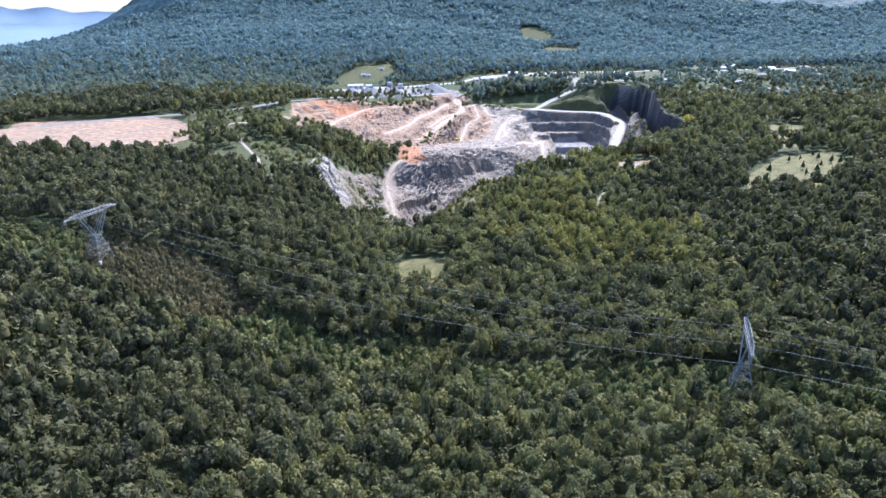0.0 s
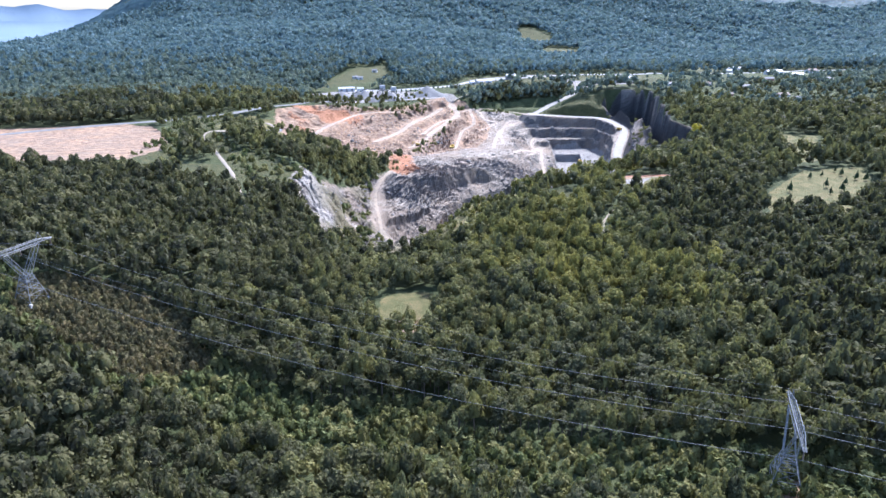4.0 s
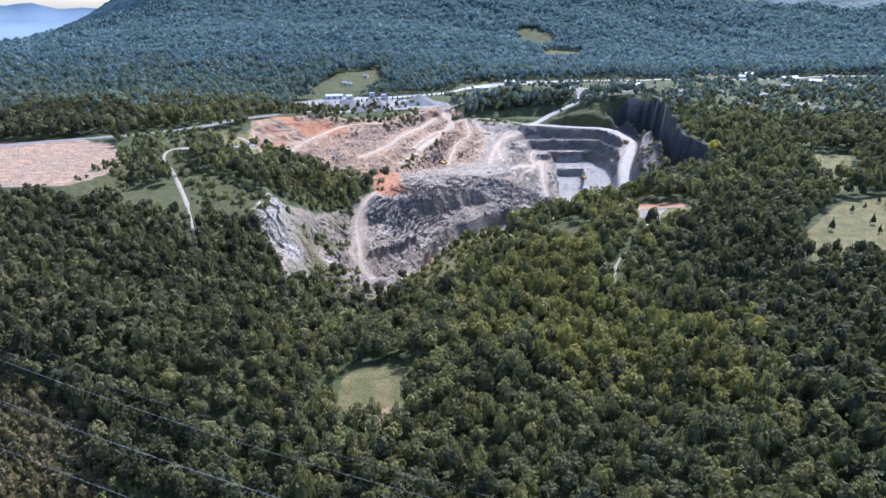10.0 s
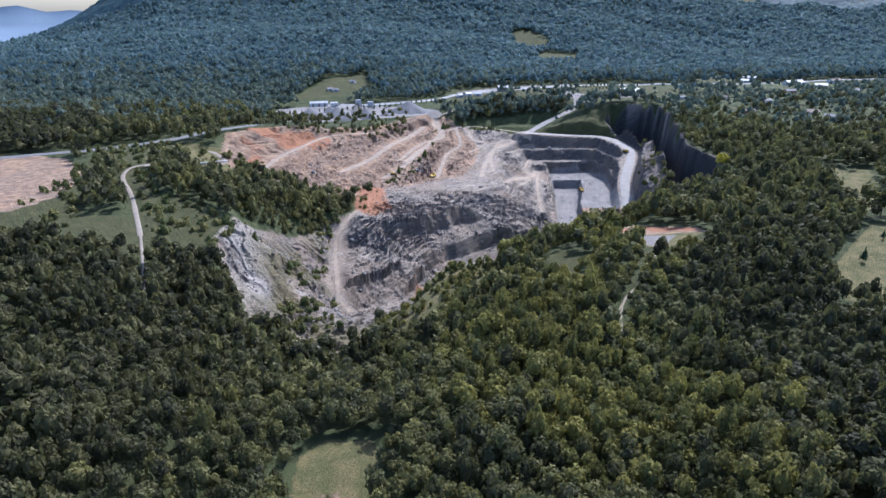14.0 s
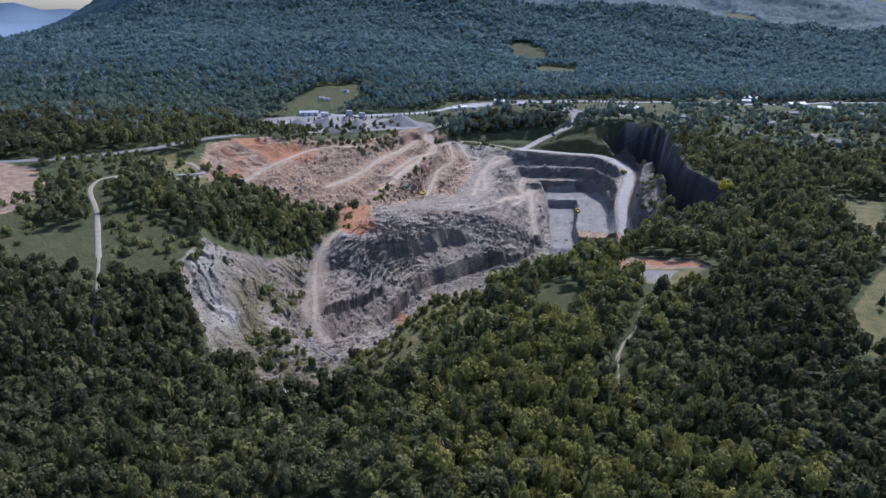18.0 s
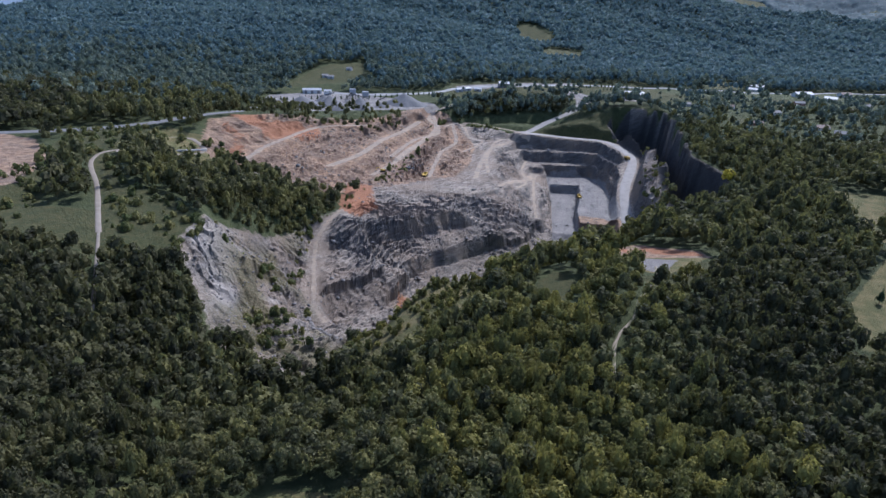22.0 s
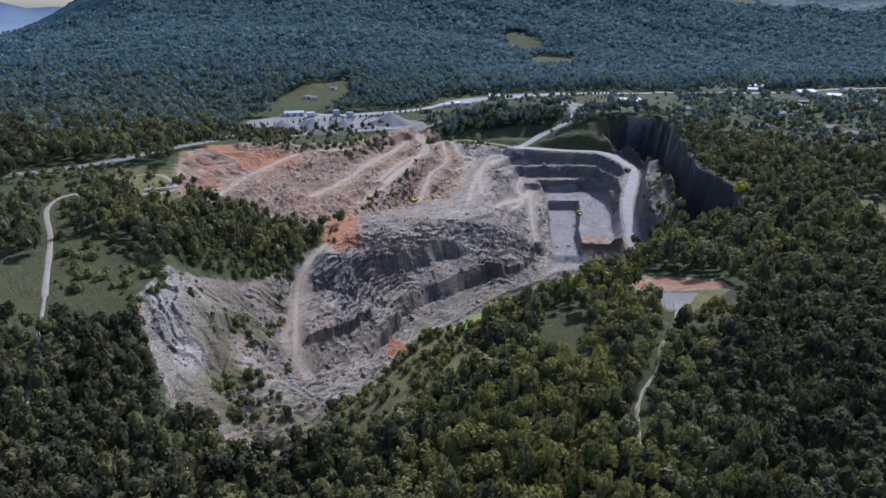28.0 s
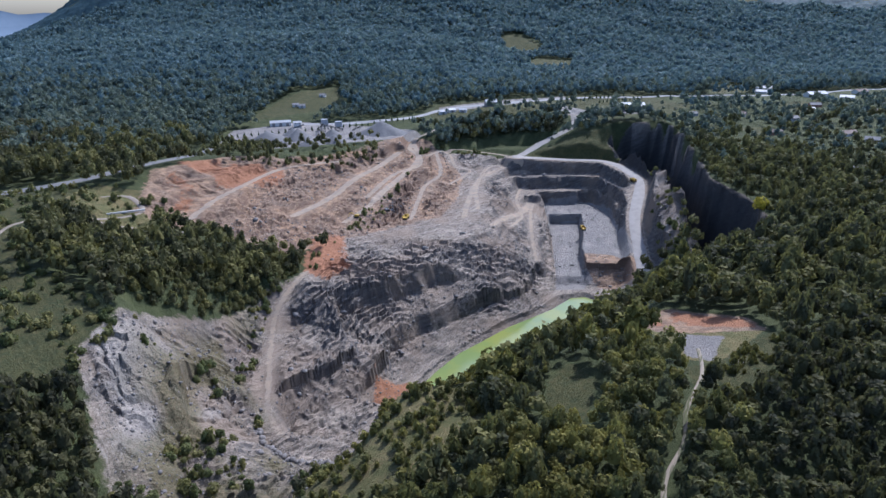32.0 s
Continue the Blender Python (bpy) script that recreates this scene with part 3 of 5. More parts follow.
mark(ground.data, "rock", np.maximum.reduce([soft(ROCK, fx, fy, 10), np.clip((15 - outside(CHASM, fx, fy)) / 5, 0, 1)])) 
mark(ground.data, "clay", np.maximum.reduce([soft(CLAY, fx, fy, 14), soft(RED_PAD, fx, fy, 6), soft(HEAP, fx, fy, 8), soft([(6, 640), (36, 644), (34, 666), (10, 662)], fx, fy), 0.8 * soft([(-22, 346), (0, 348), (1, 360), (-18, 362)], fx, fy, 10), soft([(105, 206), (122, 207), (121, 222), (106, 221)], fx, fy, 8), soft([(142, 610), (152, 586), (176, 578), (200, 575), (200, 596), (172, 622)], fx, fy, 8)]))
mark(ground.data, "red", np.maximum.reduce([0.62 * soft([(146, 608), (154, 592), (180, 582), (200, 578), (200, 594), (172, 618)], fx, fy, 10), soft([(6, 642), (34, 644), (40, 662), (26, 672), (8, 660)], fx, fy, 8), soft(RED_CLAY, fx, fy, 34), 0.9 * soft([(-176, 855), (-160, 800), (-146, 800), (-156, 862)], fx, fy, 34), soft([(-48, 744), (-28, 736), (-16, 756), (-30, 820), (-50, 806)], fx, fy, 20)]) + 0.9 * np.minimum(fbm(fx * 1.6, fy * 0.7, 1 / 26, 4, 15), 0.05))
mark(ground.data, "gravel", np.maximum.reduce([soft([(154, 556), (164, 550), (178, 572), (160, 582)], fx, fy), soft([(60, 1205), (140, 1245), (256, 1318), (256, 1345), (130, 1278), (60, 1238)], fx, fy), soft([(270, 1195), (345, 1200), (345, 1165), (280, 1160)], fx, fy), soft([(226, 1130), (252, 1150), (262, 1190), (240, 1240), (215, 1240), (232, 1185)], fx, fy, 8), soft(YARD, fx, fy), soft(DIGS[5][1], fx, fy) * (1 - soft(HEAP, fx, fy, 8)), soft(DIGS[HIGH][1], fx, fy) * (1 - soft(HEAP, fx, fy, 8))]))
lean = np.clip((-56 - fx) / 12, 0, 1) * (fy < 720)
mark(ground.data, "lean", lean)
# mask of the painted shade on the chasm walls
mark(ground.data, "chasm_shade", 0.9 * np.clip((15 - outside(CHASM, fx, fy)) / 5, 0, 1) * (fz < 44))
mark(ground.data, "pale", np.maximum(soft([(-122, 590), (-108, 604), (-90, 626), (-82, 600), (-83, 570), (-74, 545), (-70, 528), (-86, 522), (-94, 550), (-112, 574)], fx, fy, 14), soft([(-80, 574), (-66, 592), (-60, 584), (-74, 566)], fx, fy, 8)))
bowl_green = np.clip(1 - along([(-80, 590), (-70, 640), (-66, 690)], fx, fy) / 14, 0, 1) * (0.75 + fbm(fx, fy, 1 / 12, 3, 17))
mark(ground.data, "meadow", np.maximum.reduce([bowl_green] + [soft(p, fx, fy, 8) for p in MEADOWS.values()]))
bowl_dry = np.clip(0.3 + 2.6 * fbm(fx * 0.8 + fy * 0.5, fy * 0.5 - fx * 0.3, 1 / 15, 4, 89), 0, 0.9) * soft([(-100, 600), (-86, 540), (-72, 500), (-20, 488), (6, 540), (10, 566), (-44, 580), (-60, 640), (-70, 690), (-88, 660)], fx, fy, 20)
mark(ground.data, "soil", bowl_dry)
mark(ground.data, "dry", np.maximum.reduce([0.9 * soft(BANK, fx, fy, 8)] + [soft(p, fx, fy, 5) for p in list(DRY.values()) + [[(-190, 338), (-152, 344), (-110, 327), (-98, 301), (-124, 288), (-155, 305), (-184, 315)]]]))


def ribbon(name, line, width, material, label, lift=0.35):
    """A road laid on the ground along a line of points."""
    pts = curve_through(line, 4.0)
    d = np.gradient(pts, axis=0)
    side = np.stack([d[:, 1], -d[:, 0]], -1) / np.hypot(d[:, 0], d[:, 1])[:, None]
    rows = np.linspace(-0.5, 0.5, 7)
    wv = width * (1 + 0.25 * fbm(pts[:, 0], pts[:, 1], 1 / 17, 2, 5))
    X = pts[:, 0][:, None] + side[:, 0][:, None] * rows * wv[:, None]
    Y = pts[:, 1][:, None] + side[:, 1][:, None] * rows * wv[:, None]
    Z = ground_height(X, Y)
    Z = Z + lift * np.array([-1.5, 0.6, 1, 1, 1, 0.6, -1.5])
    ob = sheet(name, X, Y, Z, material)
    return tagged(ob, label, "road", kind="structure")


RUTTED_M = Mat("rutted_dirt_track", 0.95)
RUTTED_M.colour(RUTTED_M.mix(RUTTED_M.ramp(RUTTED_M.noise(0.8, 3, 0.6, (0.08, 1, 0.3), (0, 0, -60)), (0.46, 0.0), (0.56, 0.9)), (0.25, 0.212, 0.166), (0.070, 0.078, 0.034)))
RUTTED = RUTTED_M.m
ribbon("haul_road", HAUL, 14, GRAVEL, "wide pale gravel haul road round the pit")
for n, (line, w) in TRACKS.items():
    if "spoil" in n or "pit" in n:
        continue
    ribbon("dirt_road", line, w, RUTTED if n == "hill_track" else DIRT if n != "crest_road" else GRAVEL, "pale dirt track worn into the ground")
for n, (line, w) in HIGHWAYS.items():
    ribbon("road", line, w, ASPHALT if n == "highway" else PALE_ROAD, "grey asphalt road along the valley")

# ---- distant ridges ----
# air haze is put into the ridges' own colour as blue
HAZE = plain("hazed_blue_ridge", (0.16, 0.21, 0.27), (0.18, 0.23, 0.29), 0.002, 1.0, 0.0, 0.0, 0.0)
for n, (r, z, seed, label) in enumerate(((4480, 120, 3, "low wooded ridge in the distance, coloured blue for haze"), (4780, 225, 8, "mountain ridge on the horizon, coloured pale blue for haze"))):
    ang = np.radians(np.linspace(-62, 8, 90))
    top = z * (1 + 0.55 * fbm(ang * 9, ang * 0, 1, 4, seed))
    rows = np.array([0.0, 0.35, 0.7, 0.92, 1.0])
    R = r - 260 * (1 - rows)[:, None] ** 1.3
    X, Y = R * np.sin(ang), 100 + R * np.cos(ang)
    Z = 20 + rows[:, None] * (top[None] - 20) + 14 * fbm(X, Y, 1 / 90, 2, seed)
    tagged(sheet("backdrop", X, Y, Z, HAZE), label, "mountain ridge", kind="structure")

# ---- pond ----
pw = Mat("murky_green_water", 0.12, 0.0, 0.5)
pw.colour(pw.mix(pw.ramp(pw.noise(0.03, 3), (0.4, 0.0), (0.6, 1.0)), (0.155, 0.205, 0.070), (0.20, 0.225, 0.060)))
pw.bump(pw.noise(1.2, 3), 0.05, 0.1)
bm = bmesh.new()
bm.faces.new([bm.verts.new((140 + (x - 105) * 1.12 - 35, 725 + (y - 725) * 1.06, POND_Z)) for x, y in POND])
me = bpy.data.meshes.new("water")
bm.to_mesh(me)
bm.free()
me.materials.append(pw.m)
tagged(new("water", me), "murky yellow-green pond on the quarry floor", "water", kind="structure")

# ---- trees ----
rng = np.random.default_rng(7)


def ico(level):
    bm = bmesh.new()
    bmesh.ops.create_icosphere(bm, subdivisions=level, radius=1.0)
    v = np.array([p.co[:] for p in bm.verts])
    f = np.array([[p.index for p in q.verts] for q in bm.faces])
    bm.free()
    return v, f


def unit(v):
    return v / np.linalg.norm(v, axis=1)[:, None]


def crown(seed, leaves, core, tall=1.0, size=0.2, cone=0.0):
    """A crown of unit half-width: boughs as overlapping balls of leaf clumps round a small core. Vertices and triangles."""
    r = np.random.default_rng(seed)
    v, f = ico(core)
    f = f[v[f].mean(axis=1)[:, 2] > -0.3]

    def narrow(p):
        k = (1 - cone * np.clip(p[:, 2] + 0.35, 0, 1))[:, None]
        return np.concatenate([p[:, :2] * k, p[:, 2:] * tall], 1)

    boughs = 7 + seed % 4
    up = np.linspace(-0.25, 0.95, boughs)
    turn = np.arange(boughs) * 2.4 + r.uniform(-0.4, 0.4, boughs)
    out = np.sqrt(1 - np.minimum(up, 0.95) ** 2)
    mid = np.stack([out * np.cos(turn), out * np.sin(turn), up], -1) * r.uniform(0.42, 0.64, (boughs, 1))
    reach = r.uniform(0.34, 0.50, boughs)
    which = r.integers(0, boughs, leaves)
    d = unit(r.normal(size=(leaves, 3)) + 0.75 * unit(mid)[which] + (0, 0, 0.25))
    c = mid[which] + d * (reach[which] * r.uniform(0.82, 1.08, leaves))[:, None]
    n = unit(d + r.normal(size=d.shape) * 0.42)
    a = unit(np.cross(n, r.normal(size=d.shape)))
    b = np.cross(n, a)
    s = size * r.uniform(0.7, 1.3, (leaves, 1))
    q = np.stack([c - a * s - b * s * 0.6, c + a * s - b * s * 0.5, c + b * s * 1.1 + n * s * 0.2], 1).reshape(-1, 3)
    o = len(v) + np.arange(leaves)[:, None] * 3
    return narrow(np.concatenate([v * 0.66, q])), np.concatenate([f, o + (0, 1, 2)])


def scatter(name, places, protos, material, label, seed, category="trees", rounded=False):
    """One joined mesh of many crowns. places: x, y, z of the foot, half-width, height scale."""
    r = np.random.default_rng(seed)
    V, Fc, Tn, off = [], [], [], 0
    kinds = r.integers(0, len(protos), len(places))
    for k, (pv, pf) in enumerate(protos):
        P = places[kinds == k]
        if not len(P):
            continue
        n, a = len(P), r.uniform(0, 2 * np.pi, len(P))
        c, s = np.cos(a)[:, None], np.sin(a)[:, None]
        wx, wz = P[:, 3][:, None], P[:, 4][:, None]
        X = (pv[None, :, 0] * c - pv[None, :, 1] * s) * wx + P[:, 0][:, None]
        Y = (pv[None, :, 0] * s + pv[None, :, 1] * c) * wx + P[:, 1][:, None]
        Z = pv[None, :, 2] * wz + P[:, 2][:, None]
        V.append(np.stack([X, Y, Z], -1).reshape(-1, 3))
        Fc.append((pf[None] + (off + np.arange(n) * len(pv))[:, None, None]).reshape(-1, 3))
        Tn.append(np.repeat(r.uniform(0, 1, n), len(pv)))
        off += n * len(pv)
    me = bpy.data.meshes.new(name)
    fill(me, np.concatenate(V), np.concatenate(Fc))
    mark(me, "tint", np.concatenate(Tn))
    me.materials.append(material)
    if rounded:
        me.polygons.foreach_set("use_smooth", np.ones(len(me.polygons), bool))
    return tagged(new(name, me), label, category, kind="stuff")


def jittered(x0, x1, y0, y1, gap, seed):
    r = np.random.default_rng(seed)
    gx, gy = np.meshgrid(np.arange(x0, x1, gap, dtype=float), np.arange(y0, y1, gap * 0.9, dtype=float))
    gx[1::2] += gap / 2
    return gx.ravel() + r.uniform(-0.38, 0.38, gx.size) * gap, gy.ravel() + r.uniform(-0.38, 0.38, gx.size) * gap


CORRIDOR = [(-620, 470), (-330, 372), (-175, 318), (112, 216), (330, 140), (620, 40)]


OPEN = [(45, 1195), (60, 1262), (256, 1348), (370, 1345), (405, 1200), (330, 1150), (255, 1142), (228, 1150), (228, 1190), (140, 1190), (60, 1160)]
FIELD_EDGE = [(-215, 1150), (-100, 1190), (-60, 1240), (-80, 1270), (-205, 1190)]
BELT = [(-175, 900), (-130, 908), (-70, 932), (-20, 980), (25, 1050), (36, 1105), (0, 1055), (-120, 1015), (-190, 1032)]
VILLAGE = [(330, 1010), (345, 1290), (900, 1290), (900, 880), (430, 860)]
SOUTH_BANK = [d[1] for d in DIGS if d[0] == "south_bank"][0]


PLATEAU_EDGE = [(-480, 600), (-480, 548), (-330, 542), (-262, 546), (-225, 532), (-160, 524), (-120, 540), (-106, 565), (-120, 590), (-150, 605), (-240, 605)]


def wooded(x, y):
    """True where forest stands."""
    ok = (outside(ROCK, x, y) > 2) & (outside(CLAY, x, y) > 3) & (outside(RED_PAD, x, y) > 4) & (outside(YARD, x, y) > 3)
    ok &= (outside(BELT, x, y) > 2) & (outside(OPEN, x, y) > 2) & (outside(FIELD_EDGE, x, y) > 0) & (outside(PLATEAU_EDGE, x, y) > 0) & (outside(BANK, x, y) > 0)
    for p in list(MEADOWS.values()) + list(DRY.values()):
        ok &= outside(p, x, y) > 2.5
    for line, w in list(TRACKS.values()) + [(HAUL, 20)] + list(HIGHWAYS.values()):
        ok &= along(line, x, y) > w * 0.5 + min(3.2, 0.72 * w)
    line = [(p[0], p[1] - 30) for p in HIGHWAYS["valley_road"][0]]
    ok &= along(line, x, y) > 36
    for _, poly, floor, steep, rise in DIGS[1:]:
        ok &= outside(poly, x, y) > 6
    z0 = height(x, y, False)
    fall = np.hypot(height(x + 3, y, False) - z0, height(x, y + 3, False) - z0) / 3
    return ok & (fall < 1.0)


def in_view(x, y, spare=60):
    """Inside the wedge of land that the walk looks over."""
    return np.abs(x - 0.05 * y) < 0.70 * np.maximum(y + 20, 0) + 0.7 * spare


NEAR = [crown(s, 160, 1, t, 0.155, c) for s, t, c in ((1, 1.0, 0), (2, 1.2, 0), (3, 0.9, 0), (4, 1.5, 0.25), (5, 1.1, 0), (6, 1.3, 0.15))]
MIDDLE = [crown(s, 70, 1, t, 0.25, c) for s, t, c in ((11, 1.0, 0), (12, 1.2, 0), (13, 0.9, 0), (14, 1.4, 0.25))]
DEEP = [crown(s, 30, 1, t, 0.36) for s, t in ((31, 1.0), (32, 1.2), (33, 0.9))]
SLOPE = [crown(s, 15, 1, t, 0.5) for s, t in ((61, 0.95), (62, 1.15), (63, 0.85))]


def seen_from_walk(P, spare=14.0):
    """Which trees no nearer slope hides and no frame's upper edge cuts off, looking from high over the forest."""
    eye = np.array((20.0, 150.0, 178.0))
    d = P[:, :2] - eye[:2]
    dist, az = np.hypot(*d.T), np.floor(np.degrees(np.arctan2(d[:, 0], d[:, 1])) * 3)
    up = (P[:, 2] - eye[2]) / dist
    keep = np.zeros(len(P), bool)
    order = np.lexsort((dist, az))
    top, last = -9.0, None
    for i in order:
        if az[i] != last:
            top, last = -9.0, az[i]
        keep[i] = up[i] + spare / dist[i] > top and up[i] < 0.05
        top = max(top, up[i] - 4.0 / dist[i])
    return keep


def grow(x, y, seed, low=2.2, high=4.2, tall=1.15, lift=10.0):
    r = np.random.default_rng(seed)
    w = (low + (high - low) * 1.12 * r.uniform(0, 1, len(x)) ** 1.35) * (1 + 0.35 * fbm(x, y, 1 / 60, 2, 51))
    z = ground_height(x, y)
    return np.stack([x, y, z + lift * w / 4.4 * r.uniform(0.68, 1.3, len(x)), w, w * tall * r.uniform(0.85, 1.25, len(x))], -1)


HOUSES = [(572, 1345, 22, 12, 5), (607, 1262, 30, 14, 5), (529, 1140, 14, 9, 3), (432, 1118, 12, 9, 3), (476, 1081, 16, 9, 3), (420, 1008, 14, 9, 3), (500, 960, 20, 10, 3), (492, 995, 18, 11, 3),
          (404, 846, 14, 9, 3), (552, 1312, 16, 10, 3), (377, 1132, 12, 8, 3), (391, 796, 13, 9, 3), (640, 1240, 18, 11, 4), (690, 1290, 20, 12, 4), (560, 1180, 14, 9, 3), (600, 1126, 15, 9, 3), (660, 1180, 14, 9, 3)]
chance = np.random.default_rng(77)
x, y = jittered(-430, 480, 135, 560, 5.2, 1)
BROWN = [(-190, 338), (-152, 344), (-110, 327), (-98, 301), (-124, 288), (-155, 305), (-184, 315)]
BRUSH = [[(-53, 272), (-30, 269), (20, 284), (18, 297), (-20, 295), (-50, 288)], [(31, 240), (44, 222), (53, 240), (46, 262), (34, 258)]]
k = wooded(x, y) & in_view(x, y) & (along(CORRIDOR, x, y) > 17) & (outside(BROWN, x, y) > 0) & (outside(BRUSH[0], x, y) > 1) & (outside(BRUSH[1], x, y) > 1)
near_places = grow(x[k], y[k], 2)
SINGLE = (np.abs(near_places[:, 0] - 20) < 75) & (near_places[:, 1] > 250) & (near_places[:, 1] < 352)
single_places = near_places[SINGLE][:300]
rest = np.concatenate([near_places[~SINGLE], near_places[SINGLE][300:]])
RIDGE = [(10, 440), (45, 480), (90, 520), (215, 770), (235, 760), (165, 570), (135, 500), (118, 455), (150, 400), (146, 348), (100, 340), (60, 370)]
olive = outside(RIDGE, rest[:, 0], rest[:, 1]) < 20 * chance.uniform(-1.5, 1, len(rest))
lane = np.abs(rest[:, 0] - 0.05 * rest[:, 1])
# side stands take darker leaves: deeper green, plus view-edge vignetting put into colour
aside = (lane > 190) | (rest[:, 0] < -62 + chance.uniform(-30, 30, len(rest))) | (rest[:, 0] > np.maximum(118 + 0.42 * (rest[:, 1] - 455), 150) + chance.uniform(-20, 20, len(rest)))
close = (lane < 130) & (rest[:, 1] < 430)
scatter("near_forest", rest[~olive & ~aside & close], NEAR, LEAF, "dense green broadleaf forest canopy", 3)
scatter("near_forest", rest[~olive & ~aside & ~close], MIDDLE, LEAF, "dense green broadleaf forest below the quarry", 53)
scatter("near_forest", rest[aside & ~olive & close], NEAR, LEAF_DEEP, "dense deep green broadleaf forest on the near hillside", 54)
scatter("near_forest", rest[aside & ~olive & ~close], MIDDLE, LEAF_DEEP, "dense deep green broadleaf forest on the valley sides", 41)
scatter("ridge_forest", rest[olive], NEAR, LEAF_OLIVE, "yellowish olive broadleaf trees along the ridge", 37)
x, y = jittered(-760, 800, -330, 560, 13, 31)
k = wooded(x, y) & (along(CORRIDOR, x, y) > 17) & ~(in_view(x, y) & (y > 135) & (x > -430) & (x < 480))
k &= ~((np.abs(x) < 260) & (y > -140))
scatter("side_forest", grow(x[k], y[k], 32, 5.0, 8.5), SLOPE, LEAF, "green broadleaf forest beside and behind the flight", 33)
x, y = jittered(-260, 260, -140, 215, 7.4, 42)
k = wooded(x, y) & (along(CORRIDOR, x, y) > 17) & ~(in_view(x, y) & (y > 135))
scatter("side_forest", grow(x[k], y[k], 43, 3.0, 6.0), SLOPE, LEAF, "green broadleaf forest under the start of the flight", 44)
x, y = jittered(-1100, 1250, 560, 1500, 7.4, 4)
k = wooded(x, y) & in_view(x, y) & ((outside(VILLAGE, x, y) > 0) | (chance.uniform(size=len(x)) < 0.52))
for hx, hy, *_ in HOUSES:
    k &= (np.hypot(x - hx, y - hy) > 13) & (np.abs(x - hx) + 0.5 * np.abs(y - hy + 16) > 12)
valley = grow(x[k], y[k], 5, 2.9, 5.2)
low = outside(VILLAGE, valley[:, 0], valley[:, 1]) < 20
valley[low, 2] -= 3.5
valley[low, 3:] *= 0.8
deep = valley[:, 1] + chance.uniform(-150, 150, len(valley)) > 1000
aside = (np.abs(valley[:, 0] - 60) > 380) | ((valley[:, 0] < -70) & (valley[:, 1] < 640))
olive = ~deep & (outside(RIDGE, valley[:, 0], valley[:, 1]) < 20 * chance.uniform(-1.5, 1, len(valley)))
scatter("ridge_forest", valley[olive], MIDDLE, LEAF_OLIVE, "yellowish olive broadleaf trees on the hill beside the quarry", 55)
scatter("valley_forest", valley[~deep & ~aside & ~olive], MIDDLE, LEAF, "green broadleaf forest round the quarry", 6)
scatter("valley_forest", valley[~deep & aside & ~olive], DEEP, LEAF_DEEP, "deep green broadleaf forest on the far valley sides", 48)
# haze-tinted trees grow more frequent with distance
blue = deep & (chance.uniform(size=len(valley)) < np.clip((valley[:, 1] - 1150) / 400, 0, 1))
scatter("valley_forest", valley[deep & ~blue], DEEP, LEAF_MID_HAZE, "green broadleaf forest over the valley floor", 6, rounded=True)
scatter("valley_forest", valley[blue], DEEP, LEAF_FAR_HAZE, "forest at the mountain foot, tinted blue for haze", 6, rounded=True)


def canopy(name, x0, x1, y0, y1, gap, material, label, seed):
    """A closed forest canopy over far slopes: one lumpy sheet, a crown every other point, down to the ground at clearings."""
    r = np.random.default_rng(seed)
    X, Y = np.meshgrid(np.arange(x0, x1, gap), np.arange(y0, y1, gap))
    X, Y = X + r.uniform(-0.35, 0.35, X.shape) * gap, Y + r.uniform(-0.35, 0.35, X.shape) * gap
    trees = wooded(X, Y)
    top = np.add.outer(np.arange(X.shape[0]), np.arange(X.shape[1])) % 2 == 0
    lump = np.where(top ^ (r.uniform(0, 1, X.shape) < 0.12), r.uniform(-0.1, 0.35, X.shape), r.uniform(-0.75, -0.3, X.shape)) * (2.0 + 0.75 * gap)
    Z = height(X, Y) + np.where(trees, 8.5 + lump + 3.0 * fbm(X, Y, 1 / 26, 2, seed), -1.5)
    tint = np.clip(0.5 + 0.5 * r.normal(size=X.shape) * 0.5 + 0.5 * fbm(X, Y, 1 / 120, 3, seed + 5), 0, 1)
    P = np.stack([X, Y, Z], -1).reshape(-1, 3)
    show = (seen_from_walk(P, 40.0) & in_view(P[:, 0], P[:, 1], 250)).reshape(X.shape)
    idx = np.arange(X.size).reshape(X.shape)
    quads = np.stack([idx[:-1, :-1], idx[:-1, 1:], idx[1:, 1:], idx[1:, :-1]], -1).reshape(-1, 4)
    quads = quads[(show & trees).ravel()[quads].any(axis=1)]
    used, back = np.unique(quads, return_inverse=True)
    me = bpy.data.meshes.new(name)
    fill(me, P[used], back.reshape(-1, 4))
    mark(me, "tint", tint.ravel()[used])
    me.materials.append(material)
    return tagged(new(name, me), label, "trees", kind="stuff")


x, y = jittered(-1700, 2100, 1500, 1960, 9.2, 7)
k = wooded(x, y) & in_view(x, y)
slope = grow(x[k], y[k], 8, 3.9, 6.0, 1.05, 7.0)
scatter("mountain_forest", slope[seen_from_walk(slope)], SLOPE, LEAF_FAR_HAZE, "dense forest on the lower mountain slopes, tinted blue for haze", 9)
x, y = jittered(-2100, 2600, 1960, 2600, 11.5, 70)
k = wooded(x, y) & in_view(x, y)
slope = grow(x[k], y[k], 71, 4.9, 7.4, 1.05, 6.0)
scatter("mountain_forest", slope[seen_from_walk(slope)], SLOPE, LEAF_FAR_HAZE, "dense forest on the upper mountain slopes, tinted blue for haze", 72)
canopy("far_mountain_forest", -3400, 3900, 2590, 4900, 9.0, LEAF_CANOPY_HAZE, "dense forest on the far mountain slopes, tinted blue for haze", 12)
x, y = jittered(-430, 480, 90, 500, 3.6, 13)
d = along(CORRIDOR, x, y)
